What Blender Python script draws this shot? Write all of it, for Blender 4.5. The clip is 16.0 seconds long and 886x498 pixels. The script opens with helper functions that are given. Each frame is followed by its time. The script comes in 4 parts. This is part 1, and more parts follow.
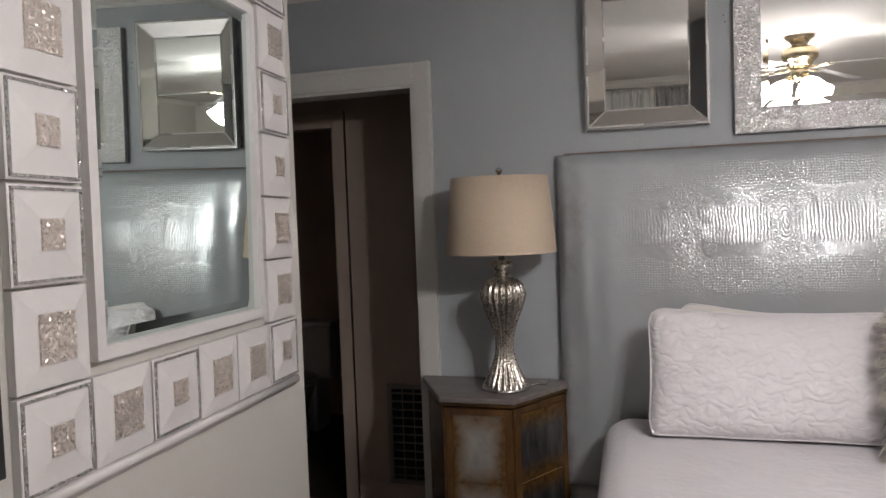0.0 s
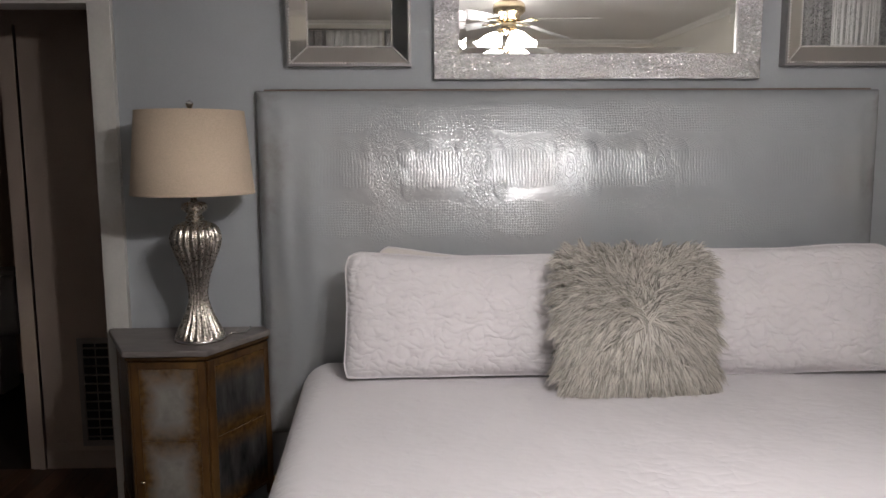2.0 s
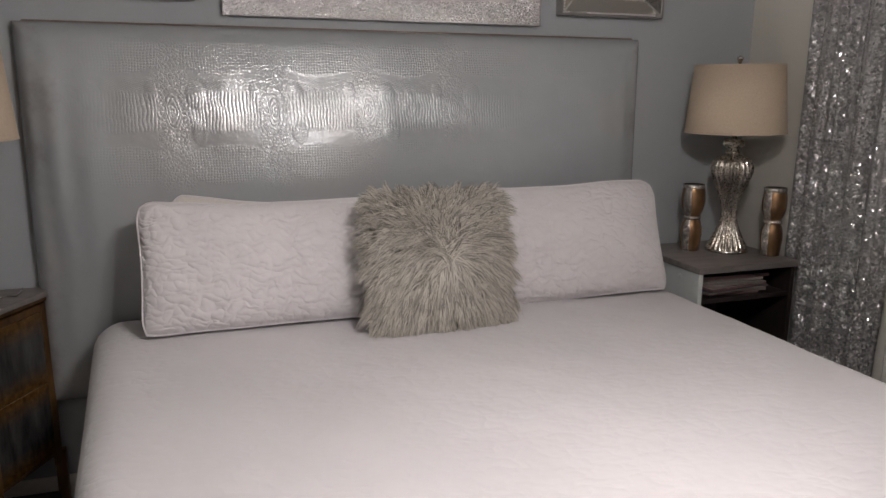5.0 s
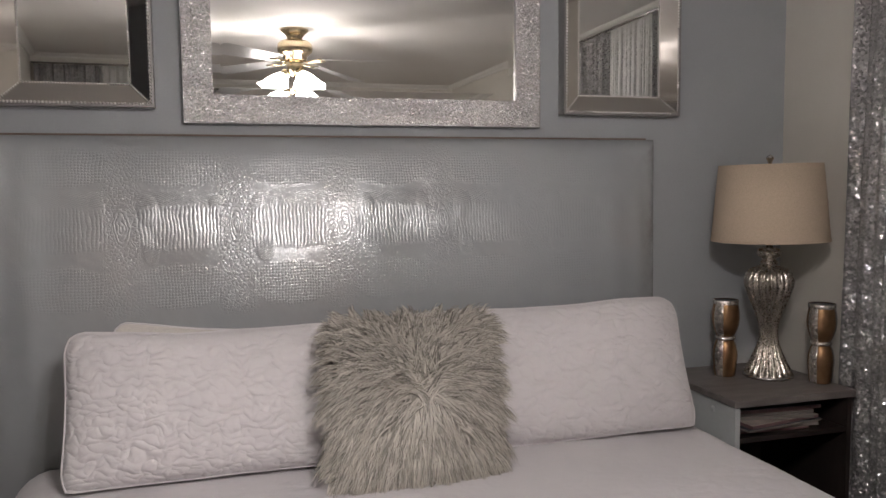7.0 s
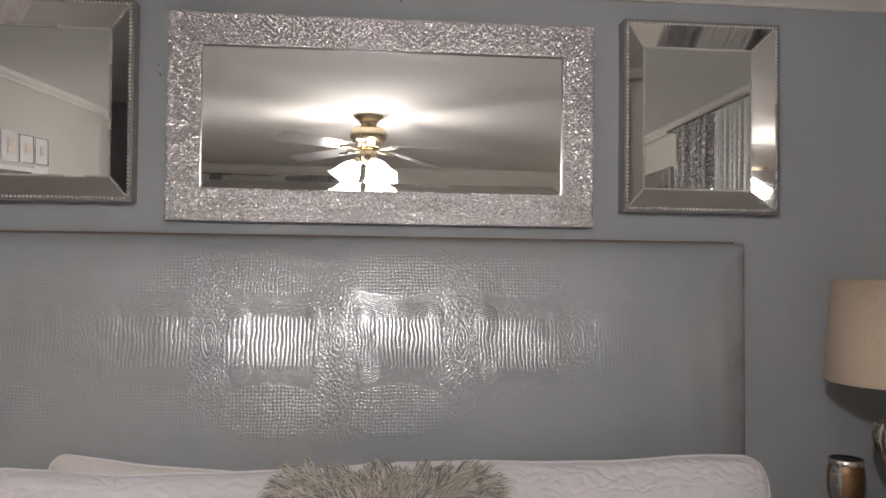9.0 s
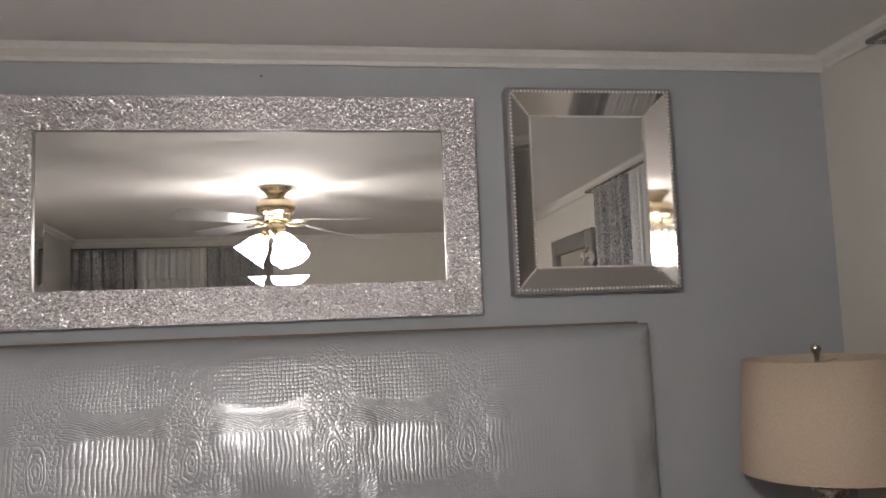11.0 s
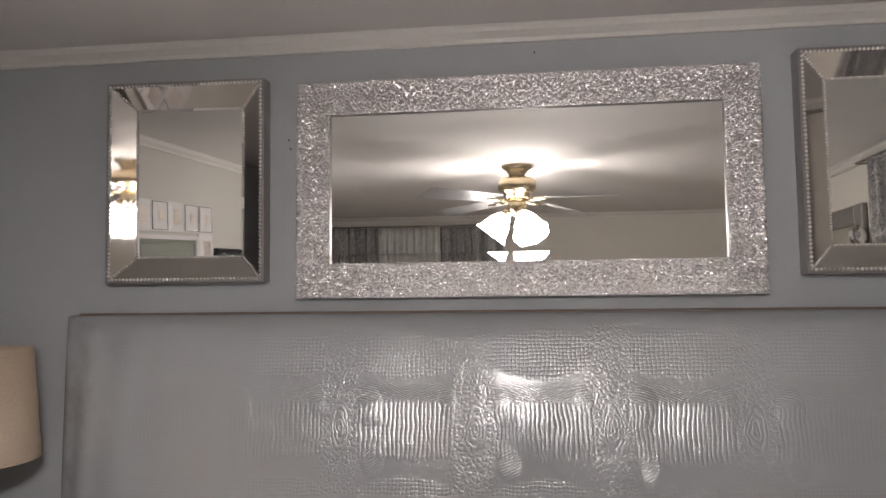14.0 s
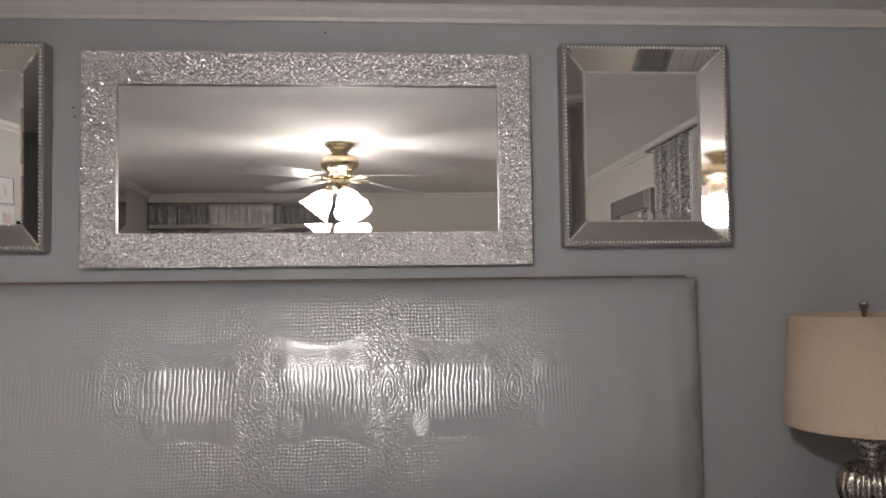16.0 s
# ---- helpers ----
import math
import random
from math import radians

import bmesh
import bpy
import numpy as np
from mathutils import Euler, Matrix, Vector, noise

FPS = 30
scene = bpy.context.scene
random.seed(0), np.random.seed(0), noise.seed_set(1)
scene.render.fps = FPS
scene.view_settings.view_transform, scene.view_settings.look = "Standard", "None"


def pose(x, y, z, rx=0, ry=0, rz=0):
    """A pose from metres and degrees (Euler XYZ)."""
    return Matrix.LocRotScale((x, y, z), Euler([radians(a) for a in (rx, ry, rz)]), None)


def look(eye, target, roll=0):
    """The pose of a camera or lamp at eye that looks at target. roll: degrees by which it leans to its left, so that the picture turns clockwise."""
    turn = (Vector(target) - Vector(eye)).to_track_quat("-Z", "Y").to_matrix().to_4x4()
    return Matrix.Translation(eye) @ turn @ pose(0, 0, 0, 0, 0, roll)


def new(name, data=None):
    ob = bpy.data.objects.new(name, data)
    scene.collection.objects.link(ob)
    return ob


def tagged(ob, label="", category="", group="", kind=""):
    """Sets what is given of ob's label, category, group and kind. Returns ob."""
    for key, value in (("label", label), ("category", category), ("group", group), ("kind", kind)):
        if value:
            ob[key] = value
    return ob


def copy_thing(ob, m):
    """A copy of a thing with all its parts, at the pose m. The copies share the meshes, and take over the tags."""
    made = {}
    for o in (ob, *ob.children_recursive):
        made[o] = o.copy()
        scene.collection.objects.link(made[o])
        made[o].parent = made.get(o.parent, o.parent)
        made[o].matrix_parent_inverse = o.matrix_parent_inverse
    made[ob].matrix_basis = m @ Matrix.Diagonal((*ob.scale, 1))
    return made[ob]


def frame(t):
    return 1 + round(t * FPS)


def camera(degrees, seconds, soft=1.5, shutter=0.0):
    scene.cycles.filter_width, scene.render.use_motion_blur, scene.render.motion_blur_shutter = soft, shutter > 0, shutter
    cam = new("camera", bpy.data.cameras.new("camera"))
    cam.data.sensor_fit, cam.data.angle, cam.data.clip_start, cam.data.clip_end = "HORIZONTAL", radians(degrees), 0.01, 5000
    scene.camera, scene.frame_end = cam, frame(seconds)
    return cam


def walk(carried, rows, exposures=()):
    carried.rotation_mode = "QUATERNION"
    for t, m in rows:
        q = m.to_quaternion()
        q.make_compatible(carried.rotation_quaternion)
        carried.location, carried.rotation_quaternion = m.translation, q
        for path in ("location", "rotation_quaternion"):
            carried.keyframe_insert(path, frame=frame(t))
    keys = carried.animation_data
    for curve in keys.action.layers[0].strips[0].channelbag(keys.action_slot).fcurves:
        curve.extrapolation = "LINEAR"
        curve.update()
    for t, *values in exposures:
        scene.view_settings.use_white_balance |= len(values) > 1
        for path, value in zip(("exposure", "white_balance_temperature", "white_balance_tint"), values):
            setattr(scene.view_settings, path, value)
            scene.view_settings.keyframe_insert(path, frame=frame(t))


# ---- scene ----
cam = camera(60.8, 16.0)
EXPOSURE = [(0, 0.30, 6400, 11), (1, 0.28, 6400, 11), (2, 0.16, 6400, 11), (3, 0.0, 6420, 11), (3.7, -0.1, 6480, 11), (6, -0.1, 6560, 12), (7.5, -0.04, 6600, 13),
            (9, 0.0, 6520, 12), (9.7, 0.0, 6520, 12), (12, 0.0, 6650, 14), (16, 0.0, 6650, 14)]
PATH = [
    (0, (0.156, 0.027, 1.525), (-0.435, 1.935, 1.43), -2.1),
    (0.5, (0.154, 0.05, 1.519), (-0.262, 2.004, 1.426), -1.6),
    (1, (0.169, 0.079, 1.522), (0.006, 2.07, 1.417), -0.6),
    (1.5, (0.237, 0.128, 1.519), (0.263, 2.121, 1.356), -0.6),
    (2, (0.305, 0.15, 1.516), (0.37, 2.132, 1.255), -0.3),
    (2.5, (0.344, 0.168, 1.496), (0.416, 2.134, 1.136), -0.0),
    (3, (0.324, 0.172, 1.499), (0.556, 2.113, 1.076), -0.0),
    (3.5, (0.234, 0.171, 1.492), (0.718, 2.063, 1.057), -1.3),
    (3.7, (0.187, 0.172, 1.499), (0.746, 2.034, 1.03), -1.9),
    (5.8, (0.251, 0.158, 1.545), (0.901, 2.024, 1.237), 0.2),
    (6, (0.306, 0.173, 1.546), (0.901, 2.067, 1.302), -0.3),
    (6.5, (0.411, 0.257, 1.549), (0.938, 2.178, 1.375), -0.6),
    (7, (0.509, 0.445, 1.555), (1.044, 2.366, 1.398), -0.6),
    (7.5, (0.643, 0.55, 1.557), (1.175, 2.474, 1.428), -1.4),
    (8, (0.814, 0.595, 1.571), (1.158, 2.561, 1.44), -0.6),
    (8.5, (0.892, 0.698, 1.602), (1.099, 2.684, 1.494), 0.4),
    (9, (0.955, 0.843, 1.639), (1.135, 2.834, 1.7), 0.7),
    (9.5, (1.041, 0.947, 1.683), (1.255, 2.933, 1.79), 0.6),
    (9.7, (1.095, 0.98, 1.706), (1.337, 2.961, 1.832), 0.2),
    (11.8, (1.191, 1.026, 1.753), (1.469, 2.995, 1.965), -3.1),
    (12, (1.174, 1.025, 1.75), (1.409, 3.0, 1.965), -3.1),
    (12.5, (1.131, 1.035, 1.752), (1.263, 3.02, 1.952), -2.4),
    (13, (1.092, 1.036, 1.747), (1.071, 3.027, 1.938), -1.5),
    (13.5, (1.049, 1.039, 1.743), (0.893, 3.025, 1.913), -1.1),
    (14, (1.02, 1.031, 1.742), (0.77, 3.009, 1.902), -0.5),
    (14.5, (1.016, 1.035, 1.739), (0.747, 3.011, 1.886), -0.0),
    (15, (1.022, 1.035, 1.731), (0.951, 3.03, 1.857), -0.4),
    (15.5, (1.06, 1.012, 1.718), (1.12, 3.008, 1.827), -1.0),
    (16, (1.202, 0.936, 1.709), (1.336, 2.929, 1.815), -0.7),
]
walk(cam, [(t, look(eye, target, roll)) for t, eye, target, roll in PATH], EXPOSURE)


# ---- world and light ----
world = bpy.data.worlds.new("world")
world.use_nodes = True
world.node_tree.nodes["Background"].inputs[0].default_value = (0.02, 0.025, 0.035, 1)
world.node_tree.nodes["Background"].inputs[1].default_value = 0.15
scene.world = world
scene.view_settings.exposure = 0.0
LAMP_GLOW = 18.0
BULB_GLOW = 1060.0

# ---- plan ----
YB = 3.035            # bed wall
XR = 2.66             # wall with the side window
XL = -0.96            # west wall at the rear corner
WE = (-0.838, 1.891)   # free end of the west wall, which runs askew by WA degrees
WA = 4.0
YR = -1.75            # rear wall
H = 2.50              # ceiling
FAN = (0.91, 0.81)


# ---- materials ----
def nodes_of(name):
    m = bpy.data.materials.new(name)
    m.use_nodes = True
    nt = m.node_tree
    return m, nt, nt.nodes["Principled BSDF"]


def link(nt, a, b):
    nt.links.new(a, b)


def coords(nt, scale=(1, 1, 1)):
    tc = nt.nodes.new("ShaderNodeTexCoord")
    mp = nt.nodes.new("ShaderNodeMapping")
    mp.inputs["Scale"].default_value = scale
    link(nt, tc.outputs["Object"], mp.inputs[0])
    return mp.outputs[0]


def noise_tex(nt, vec, scale, detail=4, rough=0.55):
    n = nt.nodes.new("ShaderNodeTexNoise")
    n.inputs["Scale"].default_value, n.inputs["Detail"].default_value, n.inputs["Roughness"].default_value = scale, detail, rough
    link(nt, vec, n.inputs["Vector"])
    return n.outputs["Fac"]


def ramp(nt, fac, stops):
    r = nt.nodes.new("ShaderNodeValToRGB")
    el = r.color_ramp.elements
    while len(el) < len(stops):
        el.new(0.5)
    for e, (p, c) in zip(el, stops):
        e.position, e.color = p, (*c, 1)
    link(nt, fac, r.inputs[0])
    return r.outputs[0]


def calc(nt, op, a, b=0.0, c=0.0):
    n = nt.nodes.new("ShaderNodeMath")
    n.operation = op
    for k, v in enumerate((a, b, c)):
        if isinstance(v, (int, float)):
            n.inputs[k].default_value = v
        else:
            link(nt, v, n.inputs[k])
    return n.outputs[0]


def blend(nt, fac, a, b):
    n = nt.nodes.new("ShaderNodeMix")
    n.data_type = "RGBA"
    for k, v in ((0, fac), (6, a), (7, b)):
        if isinstance(v, (int, float)):
            n.inputs[k].default_value = v
        elif isinstance(v, tuple):
            n.inputs[k].default_value = (*v, 1)
        else:
            link(nt, v, n.inputs[k])
    return n.outputs[2]


def bump(nt, bsdf, height, strength, distance):
    b = nt.nodes.new("ShaderNodeBump")
    b.inputs["Strength"].default_value, b.inputs["Distance"].default_value = strength, distance
    link(nt, height, b.inputs["Height"])
    link(nt, b.outputs[0], bsdf.inputs["Normal"])


def tone(c, f):
    return tuple(min(1.0, v * f) for v in c)


def surface(name, base, rough=0.5, metal=0.0, grain=40.0, vary=0.12, relief=0.15, depth=0.002, big=2.5, stretch=(1, 1, 1), spec=0.5):
    """A plain surface with broad unevenness, fine grain and relief."""
    m, nt, p = nodes_of(name)
    v = coords(nt, stretch)
    wide, fine = noise_tex(nt, v, big, 3), noise_tex(nt, v, grain, 5)
    both = calc(nt, "MULTIPLY_ADD", fine, 0.5, calc(nt, "MULTIPLY", wide, 0.5))
    link(nt, ramp(nt, both, [(0.3, tone(base, 1 - vary)), (0.7, tone(base, 1 + vary))]), p.inputs["Base Color"])
    p.inputs["Metallic"].default_value = metal
    p.inputs["Specular IOR Level"].default_value = spec
    link(nt, calc(nt, "MULTIPLY_ADD", wide, 0.2, rough - 0.1), p.inputs["Roughness"])
    if relief:
        bump(nt, p, fine, relief, depth)
    return m


def sparkle(name, base, scale, tilt, rough, metal=1.0, dark=0.35, stretch=(1, 1, 1)):
    """Small flat flakes, each turned its own way."""
    m, nt, p = nodes_of(name)
    v = coords(nt, stretch)
    vo = nt.nodes.new("ShaderNodeTexVoronoi")
    vo.inputs["Scale"].default_value = scale
    link(nt, v, vo.inputs["Vector"])
    geo = nt.nodes.new("ShaderNodeNewGeometry")
    sub = nt.nodes.new("ShaderNodeVectorMath")
    sub.operation = "SUBTRACT"
    link(nt, vo.outputs["Color"], sub.inputs[0])
    sub.inputs[1].default_value = (0.5, 0.5, 0.5)
    sc = nt.nodes.new("ShaderNodeVectorMath")
    sc.operation = "SCALE"
    link(nt, sub.outputs[0], sc.inputs[0])
    sc.inputs["Scale"].default_value = tilt
    add = nt.nodes.new("ShaderNodeVectorMath")
    add.operation = "ADD"
    link(nt, sc.outputs[0], add.inputs[0])
    link(nt, geo.outputs["Normal"], add.inputs[1])
    nor = nt.nodes.new("ShaderNodeVectorMath")
    nor.operation = "NORMALIZE"
    link(nt, add.outputs[0], nor.inputs[0])
    link(nt, nor.outputs[0], p.inputs["Normal"])
    sep = nt.nodes.new("ShaderNodeSeparateColor")
    link(nt, vo.outputs["Color"], sep.inputs[0])
    link(nt, ramp(nt, sep.outputs[1], [(0.0, tone(base, dark)), (1.0, base)]), p.inputs["Base Color"])
    p.inputs["Metallic"].default_value, p.inputs["Roughness"].default_value = metal, rough
    return m


def mirror_glass(name, tint, rough):
    m, nt, p = nodes_of(name)
    fac = noise_tex(nt, coords(nt), 6, 4)
    link(nt, ramp(nt, fac, [(0.3, tone(tint, 0.985)), (0.7, tint)]), p.inputs["Base Color"])
    p.inputs["Metallic"].default_value = 1.0
    link(nt, calc(nt, "MULTIPLY", fac, rough), p.inputs["Roughness"])
    return m


def quilt(name, base, strength, cell):
    """White stitched cotton: leaf-shaped puffs lying two ways, between sunk stitch lines."""
    m, nt, p = nodes_of(name)
    v = coords(nt)
    nz = nt.nodes.new("ShaderNodeTexNoise")
    nz.inputs["Scale"].default_value, nz.inputs["Detail"].default_value = 18, 1
    link(nt, v, nz.inputs["Vector"])
    warp = nt.nodes.new("ShaderNodeVectorMath")
    warp.operation = "MULTIPLY_ADD"
    link(nt, nz.outputs["Color"], warp.inputs[0])
    warp.inputs[1].default_value = (0.06, 0.06, 0.06)
    link(nt, v, warp.inputs[2])
    puffs = []
    for turn in (0.75, -0.6):
        mp = nt.nodes.new("ShaderNodeMapping")
        mp.inputs["Rotation"].default_value = (turn * 0.7, turn, turn)
        mp.inputs["Scale"].default_value = (0.55, 1, 1.15)
        link(nt, warp.outputs[0], mp.inputs[0])
        vo = nt.nodes.new("ShaderNodeTexVoronoi")
        vo.feature = "SMOOTH_F1"
        vo.inputs["Scale"].default_value = cell
        vo.inputs["Smoothness"].default_value = 0.12
        link(nt, mp.outputs[0], vo.inputs["Vector"])
        puffs.append(calc(nt, "SUBTRACT", 1.0, calc(nt, "POWER", calc(nt, "MULTIPLY", vo.outputs["Distance"], 1.25), 2.0)))
    side = nt.nodes.new("ShaderNodeMapRange")
    link(nt, noise_tex(nt, v, 8, 1), side.inputs[0])
    side.inputs[1].default_value, side.inputs[2].default_value = 0.46, 0.54
    puff = calc(nt, "MULTIPLY_ADD", calc(nt, "SUBTRACT", puffs[1], puffs[0]), side.outputs[0], puffs[0])
    weave = noise_tex(nt, v, 420, 2)
    crease = noise_tex(nt, v, 3.2, 4)
    h = calc(nt, "ADD", calc(nt, "MULTIPLY", puff, 1.1), calc(nt, "MULTIPLY_ADD", weave, 0.06, calc(nt, "MULTIPLY", crease, 1.6)))
    bump(nt, p, h, strength, 0.006)
    link(nt, ramp(nt, crease, [(0.3, tone(base, 0.95)), (0.7, base)]), p.inputs["Base Color"])
    p.inputs["Roughness"].default_value = 0.85
    p.inputs["Sheen Weight"].default_value = 0.2
    return m


def crocodile(name):
    """Silver-grey vinyl embossed like reptile hides side by side: three rows of scales, parted by knotty columns."""
    m, nt, p = nodes_of(name)
    v = coords(nt)
    sx = nt.nodes.new("ShaderNodeSeparateXYZ")
    link(nt, v, sx.inputs[0])

    def C(op, a, b=0.0, c=0.0):
        return calc(nt, op, a, b, c)

    def step(val, lo, hi, to0=0.0, to1=1.0):
        r = nt.nodes.new("ShaderNodeMapRange")
        r.interpolation_type = "SMOOTHSTEP"
        link(nt, val, r.inputs[0])
        for k, q in enumerate((lo, hi, to0, to1)):
            r.inputs[k + 1].default_value = q
        return r.outputs[0]

    def away(val, centre, half):
        return C("DIVIDE", C("SUBTRACT", val, centre), half)

    def oval(cu, cz, hu, hz):
        a, b = away(u, cu, hu), away(z, cz, hz)
        return C("SQRT", C("ADD", C("MULTIPLY", a, a), C("MULTIPLY", b, b)))

    def ridge(val, pitch, power):
        return C("POWER", C("ABSOLUTE", C("SINE", C("MULTIPLY", val, math.pi / pitch))), power)
    wide = noise_tex(nt, v, 5, 2)
    warp = noise_tex(nt, v, 16, 3)
    x = C("MULTIPLY_ADD", warp, 0.018, C("MULTIPLY_ADD", wide, 0.03, sx.outputs["X"]))
    z = C("MULTIPLY_ADD", warp, 0.016, C("ADD", sx.outputs["Z"], -0.008))
    u = C("WRAP", C("MULTIPLY_ADD", wide, 0.04, C("ADD", sx.outputs["X"], -0.54)), 0.167, -0.167)
    off = C("ABSOLUTE", u)
    # how far each row of scales reaches: tallest halfway between two columns
    bow = C("SUBTRACT", 1.0, C("POWER", C("DIVIDE", C("SUBTRACT", 0.167, off), 0.135), 2.0))
    row_edge = noise_tex(nt, v, 60, 2)
    between = step(off, 0.03, 0.055)

    def row(centre, half, more):
        reach = C("MULTIPLY_ADD", bow, more, C("MULTIPLY_ADD", row_edge, 0.02, half - 0.01))
        return C("MULTIPLY", step(C("SUBTRACT", C("ABSOLUTE", C("SUBTRACT", z, centre)), reach), 0.008, -0.008), between)
    upper, middle, lower = row(1.632, 0.030, 0.030), row(1.446, 0.055, 0.012), row(1.268, 0.034, 0.034)
    square = C("MULTIPLY", ridge(x, 0.0098, 0.45), ridge(z, 0.0092, 0.45))
    ribs = C("MULTIPLY", ridge(x, 0.0112, 0.7), C("MULTIPLY_ADD", ridge(z, 0.0092, 0.5), 0.2, 0.54))
    lines = C("MULTIPLY", ridge(C("MULTIPLY_ADD", C("MULTIPLY", off, off), 1.6, z), 0.0062, 0.7), C("MULTIPLY", step(C("ABSOLUTE", C("SUBTRACT", z, 1.535)), 0.034, 0.012), between))
    h = C("ADD", C("MULTIPLY", square, C("ADD", upper, lower)), C("MULTIPLY_ADD", ribs, middle, C("MULTIPLY", lines, 0.5)))
    # knots: rings in the middle row, pebbles above and below
    r = oval(0.0, 1.452, 0.026, 0.062)
    h = C("MULTIPLY_ADD", C("MULTIPLY", ridge(C("MULTIPLY_ADD", row_edge, 0.5, r), 0.30, 0.7), step(r, 1.25, 0.8)), 0.9, h)
    vo = nt.nodes.new("ShaderNodeTexVoronoi")
    vo.feature = "DISTANCE_TO_EDGE"
    vo.inputs["Scale"].default_value = 88
    link(nt, v, vo.inputs["Vector"])
    pebble = C("POWER", C("MINIMUM", C("MULTIPLY", vo.outputs["Distance"], 3.0), 1.0), 0.6)
    column = C("MULTIPLY", step(off, 0.075, 0.03), step(C("ABSOLUTE", C("SUBTRACT", z, 1.45)), 0.30, 0.24))
    h = C("MULTIPLY_ADD", C("MULTIPLY", pebble, column), C("MULTIPLY", step(r, 0.9, 1.3), 0.8), h)
    # smooth limb-like puffs beside each knot, a ribbed one below
    for cu, cz, hu, hz, top in ((0.078, 1.502, 0.034, 0.050, 2.4), (-0.062, 1.515, 0.022, 0.04, 1.4), (0.072, 1.385, 0.020, 0.045, 1.0)):
        e = oval(cu, cz, hu, hz)
        h = C("MULTIPLY_ADD", C("MAXIMUM", C("SUBTRACT", 1.0, C("MULTIPLY", e, e)), 0.0), top, h)
    slant = C("MULTIPLY", ridge(C("MULTIPLY_ADD", u, -0.6, z), 0.007, 0.7), step(oval(0.085, 1.372, 0.026, 0.04), 1.1, 0.8))
    h = C("ADD", h, C("MULTIPLY", slant, 0.7))
    # the embossing is pressed unevenly and runs out towards the ends
    press = C("MULTIPLY", step(noise_tex(nt, v, 4.5, 2), 0.34, 0.6, 0.4, 0.6), step(C("ABSOLUTE", C("SUBTRACT", sx.outputs["X"], 0.88)), 1.12, 0.75))
    press = C("MULTIPLY", press, step(C("ABSOLUTE", C("SUBTRACT", z, 1.44)), 0.32, 0.26))
    fine = noise_tex(nt, v, 150, 3)
    pucker = noise_tex(nt, coords(nt, (1, 1, 0.9)), 13, 2)
    total = C("MULTIPLY_ADD", h, press, C("MULTIPLY_ADD", pucker, 1.4, C("MULTIPLY", fine, 0.07)))
    bump(nt, p, total, 0.6, 0.0024)
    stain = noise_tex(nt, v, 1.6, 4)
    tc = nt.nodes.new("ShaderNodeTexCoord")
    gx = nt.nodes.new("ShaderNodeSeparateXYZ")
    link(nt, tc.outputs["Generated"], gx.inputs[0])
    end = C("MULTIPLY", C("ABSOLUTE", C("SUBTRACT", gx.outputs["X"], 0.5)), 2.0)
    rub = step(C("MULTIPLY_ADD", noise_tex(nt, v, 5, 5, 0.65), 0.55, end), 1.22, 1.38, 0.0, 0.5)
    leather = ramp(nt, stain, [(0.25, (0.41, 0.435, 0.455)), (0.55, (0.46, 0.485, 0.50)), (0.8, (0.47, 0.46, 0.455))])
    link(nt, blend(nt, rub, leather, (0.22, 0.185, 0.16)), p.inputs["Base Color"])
    p.inputs["Metallic"].default_value = 0.2
    p.inputs["Specular IOR Level"].default_value = 0.62
    link(nt, C("MULTIPLY_ADD", wide, 0.06, 0.215), p.inputs["Roughness"])
    return m


def aged_gold(name):
    m, nt, p = nodes_of(name)
    v = coords(nt, (1, 1, 0.35))
    a, b = noise_tex(nt, v, 9, 5), noise_tex(nt, v, 60, 4)
    link(nt, ramp(nt, a, [(0.3, (0.035, 0.015, 0.006)), (0.5, (0.12, 0.058, 0.016)), (0.72, (0.22, 0.115, 0.033))]), p.inputs["Base Color"])
    p.inputs["Roughness"].default_value, p.inputs["Metallic"].default_value = 0.42, 0.15
    bump(nt, p, b, 0.2, 0.001)
    return m


def worn_panel(name, lo, hi, axis="X", shiny=0.4, spots=18, stretch=(1, 1, 1)):
    """Silver-sprayed panel whose edges are rubbed with gold in an uneven border."""
    m, nt, p = nodes_of(name)
    tc = nt.nodes.new("ShaderNodeTexCoord")
    sp = nt.nodes.new("ShaderNodeSeparateXYZ")
    link(nt, tc.outputs["Generated"], sp.inputs[0])
    v = coords(nt)
    n = noise_tex(nt, coords(nt, stretch), spots, 5, 0.6)
    ex = calc(nt, "ABSOLUTE", calc(nt, "SUBTRACT", sp.outputs[axis], 0.5))
    ez = calc(nt, "ABSOLUTE", calc(nt, "SUBTRACT", sp.outputs["Z"], 0.5))
    edge = calc(nt, "MULTIPLY_ADD", calc(nt, "SUBTRACT", n, 0.5), 0.4, calc(nt, "MAXIMUM", ex, calc(nt, "MULTIPLY", ez, 0.9)))
    mask = nt.nodes.new("ShaderNodeMapRange")
    link(nt, edge, mask.inputs[0])
    mask.inputs[1].default_value, mask.inputs[2].default_value = 0.20, 0.47
    fine = noise_tex(nt, v, 45, 4)
    silver = ramp(nt, n, [(0.35, lo), (0.65, hi)])
    gold = ramp(nt, fine, [(0.3, (0.085, 0.041, 0.012)), (0.7, (0.21, 0.11, 0.031))])
    link(nt, blend(nt, mask.outputs[0], silver, gold), p.inputs["Base Color"])
    p.inputs["Roughness"].default_value, p.inputs["Metallic"].default_value = shiny, 0.3
    bump(nt, p, fine, 0.15, 0.001)
    return m


